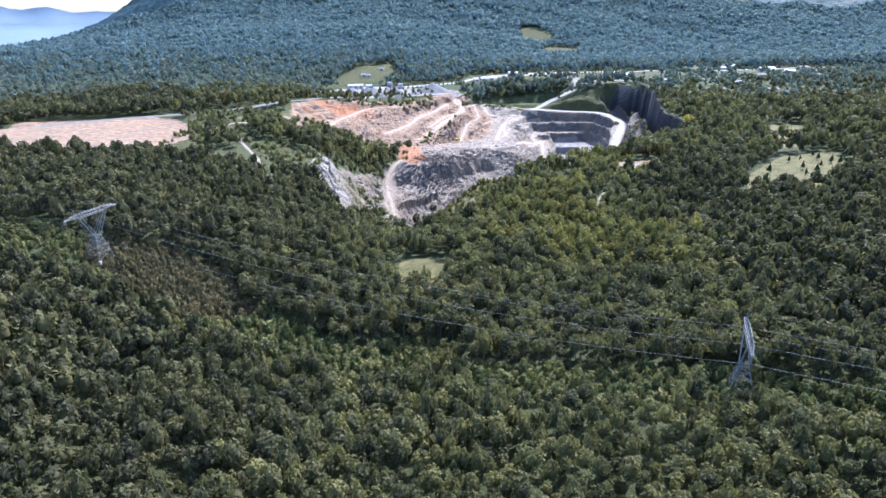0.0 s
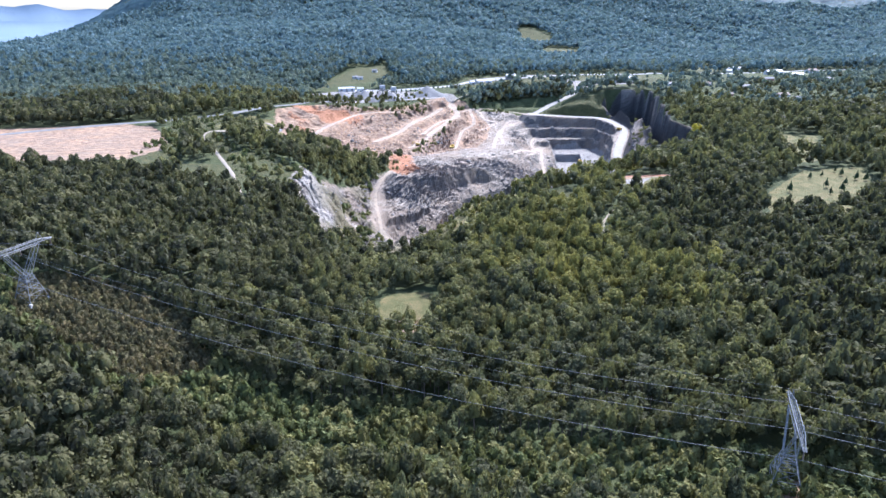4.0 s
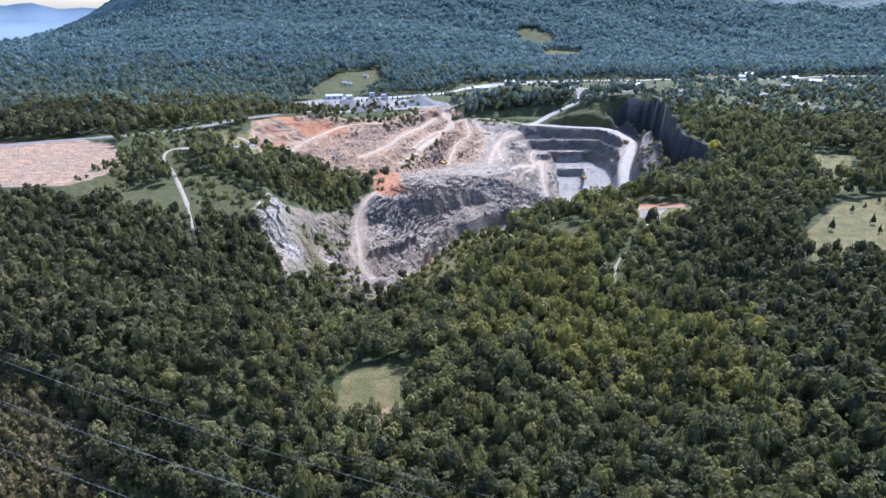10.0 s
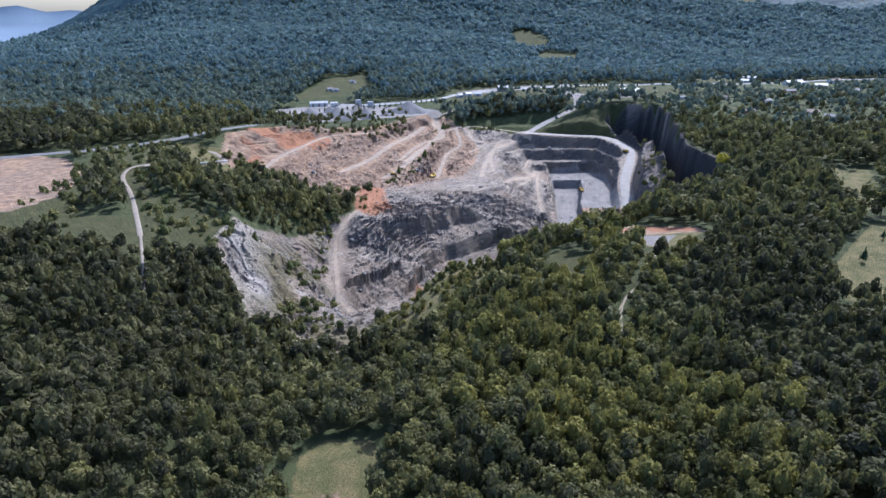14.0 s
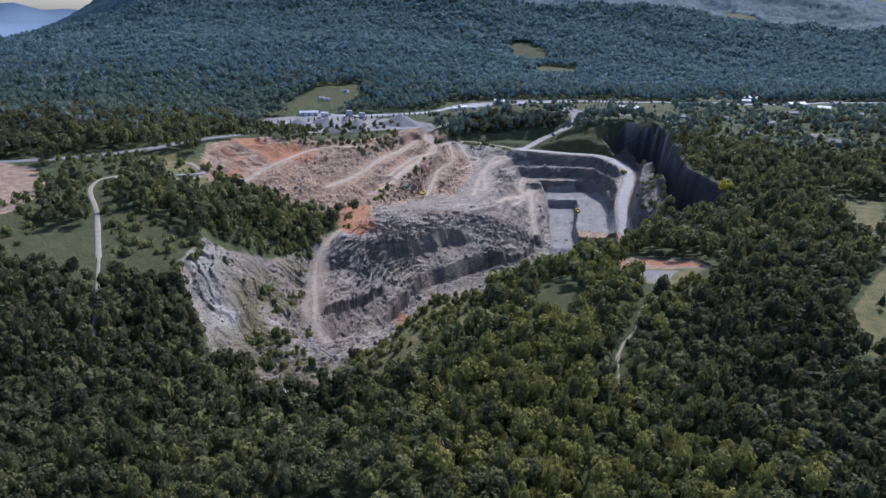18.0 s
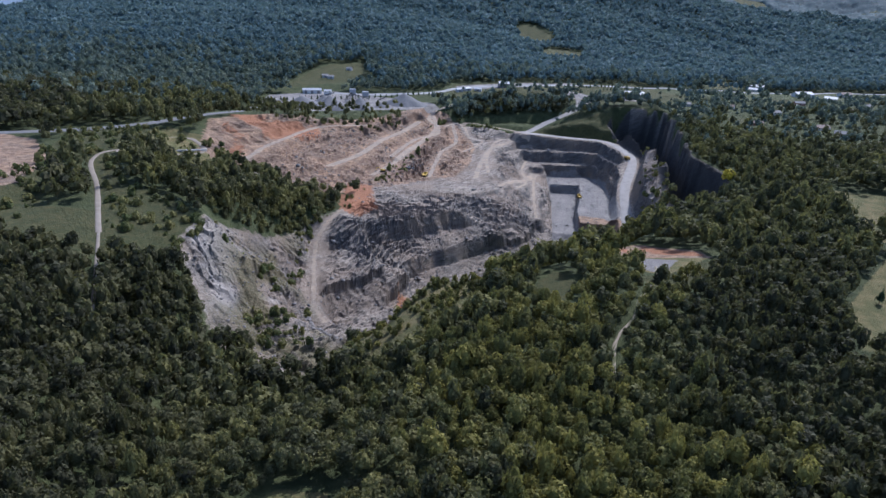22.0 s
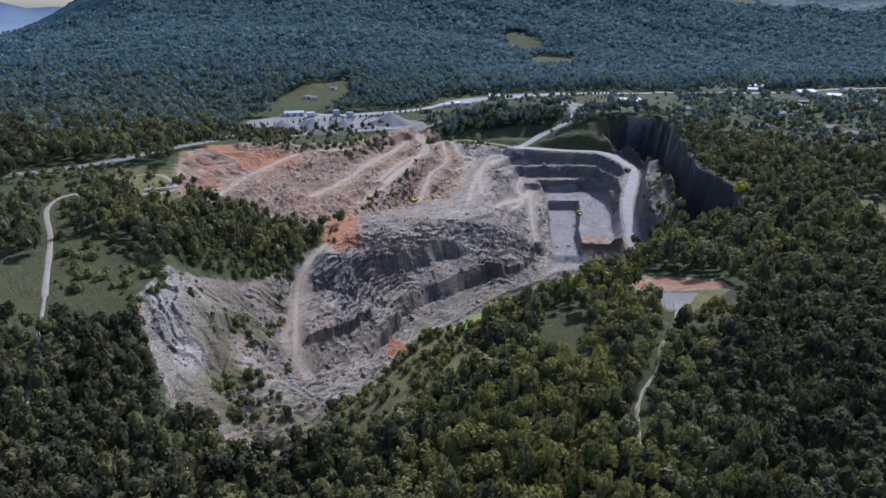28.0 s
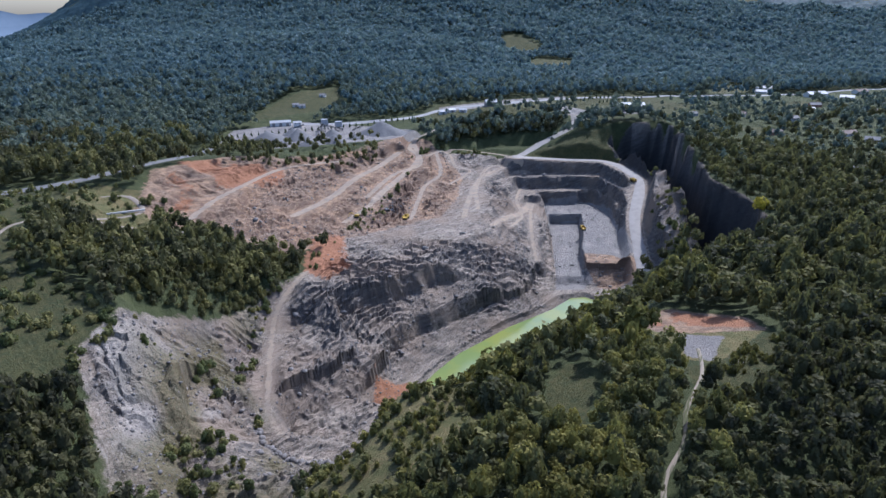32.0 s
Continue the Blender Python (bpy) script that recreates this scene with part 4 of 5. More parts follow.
k = ((d < 18) | (outside(BROWN, x, y) < 1) | (outside(BRUSH[0], x, y) < 1) | (outside(BRUSH[1], x, y) < 1)) & in_view(x, y) & (chance.uniform(size=len(x)) < 0.8)
k &= outside(BROWN, x, y) > 1
bx, by = jittered(-200, -90, 280, 350, 2.5, 40)
brown = outside(BROWN, bx, by) < 3
scatter("brown_shrubs", grow(bx[brown], by[brown], 38, 1.1, 2.2, 1.2, 2.2), MIDDLE, LEAF_BROWN, "low rust-brown shrubs on a cut patch under the power line", 39, "shrubs")
scatter("corridor_shrubs", grow(x[k], y[k], 14, 1.3, 2.9, 1.2, 2.6), MIDDLE, LEAF_SHRUB, "low olive and brown shrubs under the power line", 15, "shrubs")
x, y = jittered(-5, 250, 495, 810, 3.6, 16)
k = ((outside(BANK, x, y) < 1) | ((outside(SOUTH_BANK, x, y) < 8) & (x > 60))) & (outside(POND, x, y) > 4)
bank = grow(x[k], y[k], 17, 1.3, 3.0, 1.1, 3.0)
bank[bank[:, 0] > 66, 2] += 5.0
bank[bank[:, 0] > 66, 3:] *= 1.9
crest = bank[:, 0] > 66
scatter("bank_bushes", bank[crest], MIDDLE, LEAF_OLIVE, "yellowish green bushes on the bank above the pond", 18, "bushes")
thin = bank[~crest]
scatter("bank_bushes", thin[chance.uniform(size=len(thin)) < 0.42], MIDDLE, LEAF_OLIVE, "scattered yellowish bushes on the grassy bank below the forest", 49, "bushes")
x, y = jittered(-190, 40, 895, 1110, 6.5, 19)
k = (((outside(BELT, x, y) < 0) & (chance.uniform(size=len(x)) < np.where(x < -110, 0.7, 0.35)) & (x < -12)))
scatter("rim_trees", grow(x[k], y[k], 20, 1.8, 3.6), MIDDLE, LEAF, "scattered trees on the quarry rim", 21)
x, y = jittered(40, 410, 1090, 1350, 10, 25)
k = (outside(OPEN, x, y) < 0) & (chance.uniform(size=len(x)) < np.where((y < 1260) & (x > 130) & (x < 250), 0.5, 0.1))
for line, w in list(TRACKS.values()) + list(HIGHWAYS.values()):
    k &= along(line, x, y) > w * 0.5 + 6
k &= (np.hypot(x - 312, y - 1182) > 34) & (np.hypot(x - 133, y - 1235) > 18)
scatter("roadside_trees", grow(x[k], y[k], 26, 2.2, 4.0), MIDDLE, LEAF_MID_HAZE, "scattered trees round the works and the road", 27)
CUT_TREES = [(60, 1092), (90, 1106), (122, 1122), (160, 1130), (196, 1118), (210, 1132), (222, 1150), (214, 1172), (140, 1170), (100, 1158), (66, 1136)]
x, y = jittered(50, 230, 1100, 1180, 5.5, 50)
k = (outside(CUT_TREES, x, y) < 0) & (along(TRACKS["crest_back_road"][0], x, y) > 5)
scatter("cliff_top_trees", grow(x[k], y[k], 51, 2.2, 4.0), MIDDLE, LEAF_DEEP, "dark green trees along the top of the cut", 52)
THICKET = [(-150, 650), (-118, 634), (-96, 652), (-80, 676), (-64, 704), (-50, 742), (-60, 765), (-100, 750), (-140, 705)]
x, y = jittered(-160, -40, 625, 775, 3.8, 34)
k = (outside(THICKET, x, y) < 0) & (along(TRACKS["pit_road"][0], x, y) > 6) & (chance.uniform(size=len(x)) < 0.85)
scatter("slope_thicket", grow(x[k], y[k], 35, 1.5, 3.4, 1.15, 3.4), MIDDLE, LEAF, "dense bushes on the slope above the pit bowl", 36, "bushes")
x, y = jittered(140, 214, 500, 585, 3.2, 45)
k = (outside(MEADOWS["pad_verge"], x, y) < 2) & (fbm(x, y, 1 / 12, 2, 58) > 0.0) & (outside(DRY["turning_place"], x, y) > 1) & (along(TRACKS["hill_track"][0], x, y) > 3.5)
scatter("verge_bushes", grow(x[k], y[k], 46, 1.1, 2.3, 1.1, 2.4), MIDDLE, LEAF_OLIVE, "low bushes beside the turning place", 47, "bushes")
# scrub in the meadow, on the pit's edges and berms
x, y = jittered(-300, 330, 480, 1100, 4.2, 22)
edge = outside(ROCK, x, y)
k = ((np.abs(edge + 2) < 6) & (chance.uniform(size=len(x)) < 0.4)) | ((outside(MEADOWS["left_meadow"], x, y) < 0) & (chance.uniform(size=len(x)) < 0.3))
k |= (np.abs(along([(270, 970), (256, 900), (246, 840), (240, 800)], x, y) - 6) < 6) & (chance.uniform(size=len(x)) < 0.5)
k |= (along([(-80, 590), (-70, 640), (-66, 690), (-60, 730)], x, y) < 9) & (chance.uniform(size=len(x)) < 0.55)
k |= (outside([(-75, 505), (-20, 492), (6, 530), (0, 552), (-30, 545), (-66, 560)], x, y) < 0) & (chance.uniform(size=len(x)) < 0.6)
k |= (outside([(-118, 575), (-75, 500), (-60, 520), (-66, 570), (-95, 600)], x, y) < 0) & (chance.uniform(size=len(x)) < 0.55)
k |= (along([(-62, 520), (-58, 560), (-50, 590)], x, y) < 8) & (chance.uniform(size=len(x)) < 0.5)
k &= (outside(POND, x, y) > 6) & (fbm(x, y, 1 / 24, 3, 57) > np.where(outside(ROCK, x, y) < 0, 0.06, -0.25))
for line, w in list(TRACKS.values()) + [(HAUL, 20)]:
    k &= along(line, x, y) > w * 0.5 + 2
scatter("scrub", grow(x[k], y[k], 23, 0.9, 3.2, 1.0, 2.0), MIDDLE, LEAF_SHRUB, "scrubby bushes along the pit edge and meadow", 24, "bushes")

# ---- building blocks for things ----
PAINT_WHITE = plain("white_painted_metal", (0.46, 0.465, 0.47), (0.56, 0.56, 0.555), 0.6, 0.45, 0.0, 0.1, 0.4)
ROOF_PALE = plain("pale_metal_roof", (0.28, 0.29, 0.31), (0.36, 0.37, 0.385), 0.5, 0.6, 0.1, 0.1, 0.4)
ROOF_GREY = plain("grey_shingle_roof", (0.16, 0.155, 0.155), (0.25, 0.24, 0.235), 0.8)
ROOF_BROWN = plain("brown_shingle_roof", (0.17, 0.13, 0.11), (0.25, 0.20, 0.17), 0.8)
SIDING = plain("light_wall_siding", (0.50, 0.48, 0.45), (0.62, 0.60, 0.56), 1.0)
BRICKWORK = plain("red_brick_wall", (0.26, 0.13, 0.095), (0.33, 0.18, 0.13), 1.5)
DARK = plain("dark_window_glass", (0.03, 0.035, 0.04), (0.05, 0.055, 0.06), 1.0, 0.15, 0.0, 0.0, 0.5)
RUBBER = plain("black_rubber", (0.025, 0.025, 0.025), (0.05, 0.05, 0.048), 2.0)
YELLOW = plain("yellow_machine_paint", (0.42, 0.28, 0.04), (0.50, 0.34, 0.06), 1.0, 0.5, 0.0, 0.1, 0.4)
CONCRETE = plain("pale_concrete", (0.40, 0.39, 0.37), (0.52, 0.505, 0.48), 0.8)
STONE = plain("broken_grey_stone", (0.10, 0.094, 0.090), (0.25, 0.23, 0.215), 0.7, 0.9, 0.0, 0.5)
STONE_PALE = plain("pale_limestone_rubble", (0.36, 0.34, 0.32), (0.50, 0.48, 0.45), 0.7)
AGGREGATE = plain("crushed_grey_aggregate", (0.115, 0.114, 0.117), (0.165, 0.162, 0.160), 0.35, 0.95, 0.0, 0.4)
CERAMIC = plain("brown_glazed_ceramic", (0.12, 0.08, 0.06), (0.17, 0.12, 0.09), 2.0, 0.3)


def part(name, bm, material, parent, label=""):
    """Links a bmesh as one mesh object under a thing or a part."""
    me = bpy.data.meshes.new(name)
    bm.to_mesh(me)
    bm.free()
    me.materials.append(material)
    ob = new(name, me)
    ob.parent = parent
    return tagged(ob, label)


def thing(name, x, y, turn, label, category, group="", z=None, kind=""):
    ob = new(name)
    ob.matrix_world = pose(x, y, spot(x, y) if z is None else z, 0, 0, turn)
    return tagged(ob, label, category, group, kind)


def spot(x, y):
    return float(ground_height(np.array([x], float), np.array([y], float))[0])


def box(bm, x0, x1, y0, y1, z0, z1, bevel=0.0):
    r = bmesh.ops.create_cube(bm, size=1.0, matrix=Matrix.Translation(((x0 + x1) / 2, (y0 + y1) / 2, (z0 + z1) / 2)) @ Matrix.Diagonal((x1 - x0, y1 - y0, z1 - z0, 1)))
    if bevel:
        edges = list({e for v in r["verts"] for e in v.link_edges})
        bmesh.ops.bevel(bm, geom=edges, offset=bevel, segments=1, affect="EDGES")
    return bm


def bar(bm, p, q, w, sides=4):
    """A straight rod from p to q."""
    p, q = Vector(p), Vector(q)
    m = Matrix.Translation((p + q) / 2) @ (q - p).to_track_quat("Z", "Y").to_matrix().to_4x4()
    bmesh.ops.create_cone(bm, cap_ends=True, segments=sides, radius1=w / 2, radius2=w / 2, depth=(q - p).length, matrix=m)
    return bm


def prism(bm, w, d, z0, z1, over=0.4, thick=0.18):
    """A gabled roof over a plan of w by d, ridge along x."""
    for s in (-1, 1):
        y = s * (d / 2 + over)
        zl = z0 - over * (z1 - z0) / (d / 2)
        a = [bm.verts.new(p) for p in ((-w / 2 - over, y, zl), (w / 2 + over, y, zl), (w / 2 + over, 0, z1), (-w / 2 - over, 0, z1))]
        b = [bm.verts.new((v.co.x, v.co.y, v.co.z + thick)) for v in a]
        bm.faces.new(a)
        bm.faces.new(b)
        for i in range(4):
            bm.faces.new((a[i], a[(i + 1) % 4], b[(i + 1) % 4], b[i]))
    return bm


def gable_walls(bm, w, d, h, z1):
    """Four walls with gable ends."""
    v = [bm.verts.new(p) for p in ((-w / 2, -d / 2, -1), (w / 2, -d / 2, -1), (w / 2, d / 2, -1), (-w / 2, d / 2, -1), (-w / 2, -d / 2, h), (w / 2, -d / 2, h), (w / 2, d / 2, h), (-w / 2, d / 2, h), (-w / 2, 0, z1), (w / 2, 0, z1))]
    for f in ((0, 1, 5, 4), (2, 3, 7, 6), (1, 2, 6, 9, 5), (3, 0, 4, 8, 7)):
        bm.faces.new([v[i] for i in f])
    return bm


def house(x, y, turn, w, d, h, rise, wall, roof, label, name="house", category="house", big_doors=0, windows=4):
    ob = thing(name, x, y, turn, label, category)
    part("wall", gable_walls(bmesh.new(), w, d, h, h + rise), wall, ob)
    r = part("roof", prism(bmesh.new(), w, d, h, h + rise + 0.05), roof, ob)
    if name == "house":
        part("chimney", box(bmesh.new(), w * 0.2, w * 0.2 + 0.8, 0.3, 1.1, h + rise * 0.6, h + rise + 0.9), BRICKWORK, r)
        part("door", box(bmesh.new(), -0.5, 0.5, -d / 2 - 0.06, -d / 2 + 0.06, 0, 2.1), DARK, ob)
    for i in range(big_doors):
        cx = -w / 2 + w * (i + 0.5) / big_doors
        part("loading_door", box(bmesh.new(), cx - 1.8, cx + 1.8, -d / 2 - 0.08, -d / 2 + 0.08, 0, min(4.0, h - 0.6)), ROOF_GREY, ob)
    for i in range(windows):
        cx = -w / 2 + w * (i + 0.5) / windows + (0.0 if big_doors or abs(-w / 2 + w * (i + 0.5) / windows) > 1.2 else 1.2)
        zb = h - 1.6 if not big_doors else h - 0.9
        win = part("window", box(bmesh.new(), cx - 0.55, cx + 0.55, -d / 2 - 0.05, -d / 2 + 0.05, zb, zb + (1.1 if not big_doors else 0.6)), DARK, ob)
        part("sill", box(bmesh.new(), cx - 0.65, cx + 0.65, -d / 2 - 0.14, -d / 2 + 0.02, zb - 0.1, zb), PAINT_WHITE, win)
    return ob


# ---- power line ----
LINE_U = Vector((0.333, 0.943, 0))


def lattice_tower(x, y, label):
    t = thing("lattice_tower", x, y, math.degrees(math.atan2(LINE_U.y, LINE_U.x)), label, "tower", "power line towers")
    # along local x runs the crossarm
    base, waist, hw, hb, top = 4.9, 1.7, 12.5, 24.0, 26.0
    corner = [(sx, sy) for sx, sy in ((-1, -1), (1, -1), (1, 1), (-1, 1))]

    def at(c, z):
        k = base + (waist - base) * z / hw
        return (c[0] * k, c[1] * k, z)

    for c in corner:
        part("leg", bar(bmesh.new(), at(c, -2), at(c, hw), 0.34), STEEL, t)
        part("footing", box(bmesh.new(), c[0] * base - 0.6, c[0] * base + 0.6, c[1] * base - 0.6, c[1] * base + 0.6, -2.0, 0.4, 0.1), CONCRETE, t)
    levels = [0.4, 4.2, 7.4, 10.2, 12.5]
    for i in range(4):
        a, b = corner[i], corner[(i + 1) % 4]
        bm = bmesh.new()
        for z0, z1 in zip(levels, levels[1:]):
            bar(bm, at(a, z0), at(b, z1), 0.15)
            bar(bm, at(b, z0), at(a, z1), 0.15)
            bar(bm, at(a, z1), at(b, z1), 0.26)
        part("bracing", bm, STEEL, t)
    for s in (-1, 1):
        bm = bmesh.new()
        for sy in (-1, 1):
            bar(bm, (s * waist, sy * waist, hw), (s * 9.0, sy * 0.9, hb), 0.34)
            bar(bm, (0, sy * waist, hw), (s * 7.0, sy * 0.9, hb), 0.30)
        for k in range(5):
            f0, f1 = k / 5, (k + 1) / 5
            for sy in (-1, 1):
                bar(bm, (s * (waist + (9.0 - waist) * f0), sy * (waist - (waist - 0.9) * f0), hw + (hb - hw) * f0), (s * 7.0 * f1, sy * (waist - (waist - 0.9) * f1), hw + (hb - hw) * f1), 0.2)
        part("fork_arm", bm, STEEL, t)
        part("earth_peak", bar(bar(bmesh.new(), (s * 9, 0.6, top), (s * 10, 0, top + 3.2), 0.22), (s * 11, -0.6, top), (s * 10, 0, top + 3.2), 0.22), STEEL, t)
    bm = bmesh.new()
    n = 16
    for sy in (-1, 1):
        bar(bm, (-16.5, sy * 0.25, hb + 0.5), (16.5, sy * 0.25, hb + 0.5), 0.22)
        bar(bm, (-16.5, sy * 0.2, hb + 0.8), (-9, sy * 0.9, top), 0.28)
        bar(bm, (16.5, sy * 0.2, hb + 0.8), (9, sy * 0.9, top), 0.28)
        bar(bm, (-9, sy * 0.9, top), (9, sy * 0.9, top), 0.3)
        bar(bm, (-9, sy * 0.9, hb), (9, sy * 0.9, hb), 0.3)
    for k in range(n):
        xa, xb = -16 + 2 * k, -15 + 2 * k
        zt = top if abs(xb) < 9 else top - (abs(xb) - 9) * (top - hb - 0.8) / 7.5
        for sy in (-1, 1):
            bar(bm, (xa, sy * 0.6, hb + 0.3), (xb, sy * 0.6, zt), 0.18)
            bar(bm, (xb, sy * 0.6, zt), (xa + 2, sy * 0.6, hb + 0.3), 0.18)
        bar(bm, (xa, -0.6, hb + 0.3), (xb, 0.6, hb + 0.3), 0.16)
    part("crossarm", bm, STEEL, t)
    for cx in (-15.5, 0, 15.5):
        bm = bmesh.new()
        for k in range(9):
            bmesh.ops.create_cone(bm, cap_ends=True, segments=8, radius1=0.22, radius2=0.08, depth=0.24, matrix=Matrix.Translation((cx, 0, hb + 0.1 - 0.32 * k)))
        bar(bm, (cx, 0, hb + 0.4), (cx, 0, hb - 2.9), 0.06)
        part("insulator_string", bm, CERAMIC, t)
    return t


TOWERS = [(-470, 421), (-180, 324), (113, 218), (420, 106)]
towers = [lattice_tower(x, y, l) for (x, y), l in zip(TOWERS, (
    "grey steel lattice pylon on the far hillside", "grey steel lattice pylon on a shrubby hill above the forest",
    "grey steel lattice pylon on a bare clay mound", "grey steel lattice pylon beside the cleared corridor"))]
for i in range(3):
    a, b = towers[i].matrix_world, towers[i + 1].matrix_world
    for cx, z, w, sag in ((-15.5, 21.1, 0.06, 9), (0, 21.1, 0.06, 9), (15.5, 21.1, 0.06, 9), (-10, 29.2, 0.03, 6), (10, 29.2, 0.03, 6)):
        p, q = a @ Vector((cx, 0, z)), b @ Vector((cx, 0, z))
        cu = bpy.data.curves.new("cable", "CURVE")
        cu.dimensions, cu.bevel_depth, cu.bevel_resolution = "3D", w, 1
        sp = cu.splines.new("POLY")
        sp.points.add(28)
        for k in range(29):
            f = k / 28
            sp.points[k].co = (*(p.lerp(q, f) - Vector((0, 0, 4 * sag * f * (1 - f)))), 1)
        cu.materials.append(WIRE)
        tagged(new("power_cable", cu), "sagging bare aluminium power cable between pylons" if w > 0.05 else "thin earth wire strung between pylon tops", "cable", "power line cables")

# ---- single trees ----
def mesh_of(name, arrays, material, tint=None):
    me = bpy.data.meshes.new(name)
    fill(me, *arrays)
    if tint is not None:
        mark(me, "tint", np.full(len(arrays[0]), tint))
    me.materials.append(material)
    return me


def trunk_bm(h, r):
    bm = bmesh.new()
    bmesh.ops.create_cone(bm, cap_ends=True, segments=7, radius1=r, radius2=r * 0.45, depth=h, matrix=Matrix.Translation((0, 0, h / 2)))
    for k in range(4):
        a = k * 1.7
        bar(bm, (0, 0, h * (0.55 + 0.1 * k)), (math.cos(a) * h * 0.25, math.sin(a) * h * 0.25, h * (0.85 + 0.1 * k)), r * 0.5, 5)
    return bm


def tree_kind(name, proto, leaf, tint, label, category="tree", lift=2.05, group="forest trees", seed_at=(0, 0)):
    """A tree of unit crown half-width, foot at the origin."""
    t = thing(name, *seed_at, 0, label, category, group, z=0)
    part("trunk", trunk_bm(lift, 0.075), BARK, t)
    pv, pf = proto
    ob = new("crown", mesh_of("crown", (pv + (0, 0, lift), pf), leaf, tint))
    ob.parent = t
    return t


kinds = [tree_kind("broadleaf_tree", NEAR[i % 4], LEAF, tint, "leafy green broadleaf tree in the forest" if tint < 0.8 else "yellow-green broadleaf tree in the forest") for i, tint in enumerate((0.1, 0.35, 0.6, 0.95, 0.2))]
firsts = []
for i, (x, y, z, w, h) in enumerate(single_places):
    src = kinds[i % 5]
    foot = spot(x, y)
    m = pose(x, y, foot - 0.2, 0, 0, (i * 77) % 360) @ Matrix.Diagonal((w, w, max(0.7 * w, (z - foot) / 2.05), 1))
    if i < 5:
        firsts.append((src, m))
    else:
        copy_thing(src, m)
for src, m in firsts:
    src.matrix_world = m

cedar = crown(51, 110, 1, 1.9, 0.22, 0.75)
CEDARS = [(292, 544), (307, 554), (323, 555), (292, 521), (287, 506), (298, 511), (311, 529), (260, 511), (327, 542), (332, 538), (324, 566), (252, 523)]
first = tree_kind("cedar_tree", cedar, LEAF_DARK, 0.3, "small dark conical cedar standing in a dry field", lift=1.5, group="field cedars")
for i, (x, y) in enumerate(CEDARS):
    w = (1.9, 1.5, 2.2, 2.3, 1.8, 2.6, 2.0, 2.7, 2.4, 2.2, 1.7, 1.6)[i]
    m = pose(x, y, spot(x, y) - 0.3, 0, 0, i * 50) @ Matrix.Diagonal((w, w, w, 1))
    if i:
        copy_thing(first, m)
    else:
        place = m
first.matrix_world = place
gold = tree_kind("golden_tree", NEAR[0], LEAF_GOLD, 0.6, "tree with bright golden-yellow foliage at the quarry edge", lift=1.9, group="")
gold.matrix_world = pose(281, 752, spot(281, 752)) @ Matrix.Diagonal((6.2, 6.2, 6.6, 1))
# clipped conifer rows beside the works and the barn
hedge = tree_kind("conifer", crown(61, 40, 1, 2.0, 0.3, 0.7), LEAF_DARK, 0.2, "small dark conifer planted in a row", lift=1.3, group="conifer row")
row = [(-180 + 7.4 * i, 1080 + 3.2 * i if i < 24 else 1156 + (i - 24) * 0.3) for i in range(28)]
row += [(258 + 6.5 * i, 1285 + 2.4 * i) for i in range(14)] + [(292 + 6.2 * i, 1262 + 2.2 * i) for i in range(12)]
for i, (x, y) in enumerate(row):
    w = 1.5 + 0.5 * ((i * 37) % 10) / 10
    m = pose(x, y, spot(x, y) - 0.2, 0, 0, i * 31) @ Matrix.Diagonal((w, w, w * 1.1, 1))
    if i:
        copy_thing(hedge, m)
    else:
        place = m
hedge.matrix_world = place

# ---- buildings ----
house(312, 1190, -6, 42, 20, 7.0, 3.0, PAINT_WHITE, ROOF_PALE, "long pale metal warehouse with loading doors beside a gravel lot", "warehouse", "warehouse", 4, 6)
house(288, 1176, -6, 13, 9, 4.0, 1.6, SIDING, ROOF_PALE, "low pale office building beside the warehouse", "office_building", "building", 0, 3)
house(133, 1243, 8, 16, 11, 6.0, 3.2, ROOF_GREY, ROOF_PALE, "dark-walled barn with a bright pale metal roof", "barn", "barn", 2, 2)
for i, (x, y, w, d, h) in enumerate(HOUSES):
    pale = i in (0, 1, 2, 9, 12)
    house(x, y, (i * 47) % 70 - 35, w, d, h, d * 0.24, (SIDING, PAINT_WHITE, BRICKWORK)[i % 3], ROOF_PALE if pale else (ROOF_GREY, ROOF_BROWN)[i % 2],
          "village house with a bright pale roof among trees" if pale else ("village house with a grey shingle roof among trees", "village house with a brown shingle roof among trees")[i % 2])
for x, y, t in ((-142, 1250, 20), (-132, 1243, 10), (-112, 1308, -15)):
    house(x, y, t, 9, 6, 3, 1.6, PAINT_WHITE, ROOF_GREY, "small white farm shed in a green field", "shed", "shed", 1, 1)
for x, y, t in ((76, 1207, 30), (92, 1206, -10), (64, 1198, 15)):
    house(x, y, t, 10, 7, 3.4, 1.5, PAINT_WHITE, ROOF_PALE, "small white works hut beside the road", "works_hut", "hut", 1, 2)

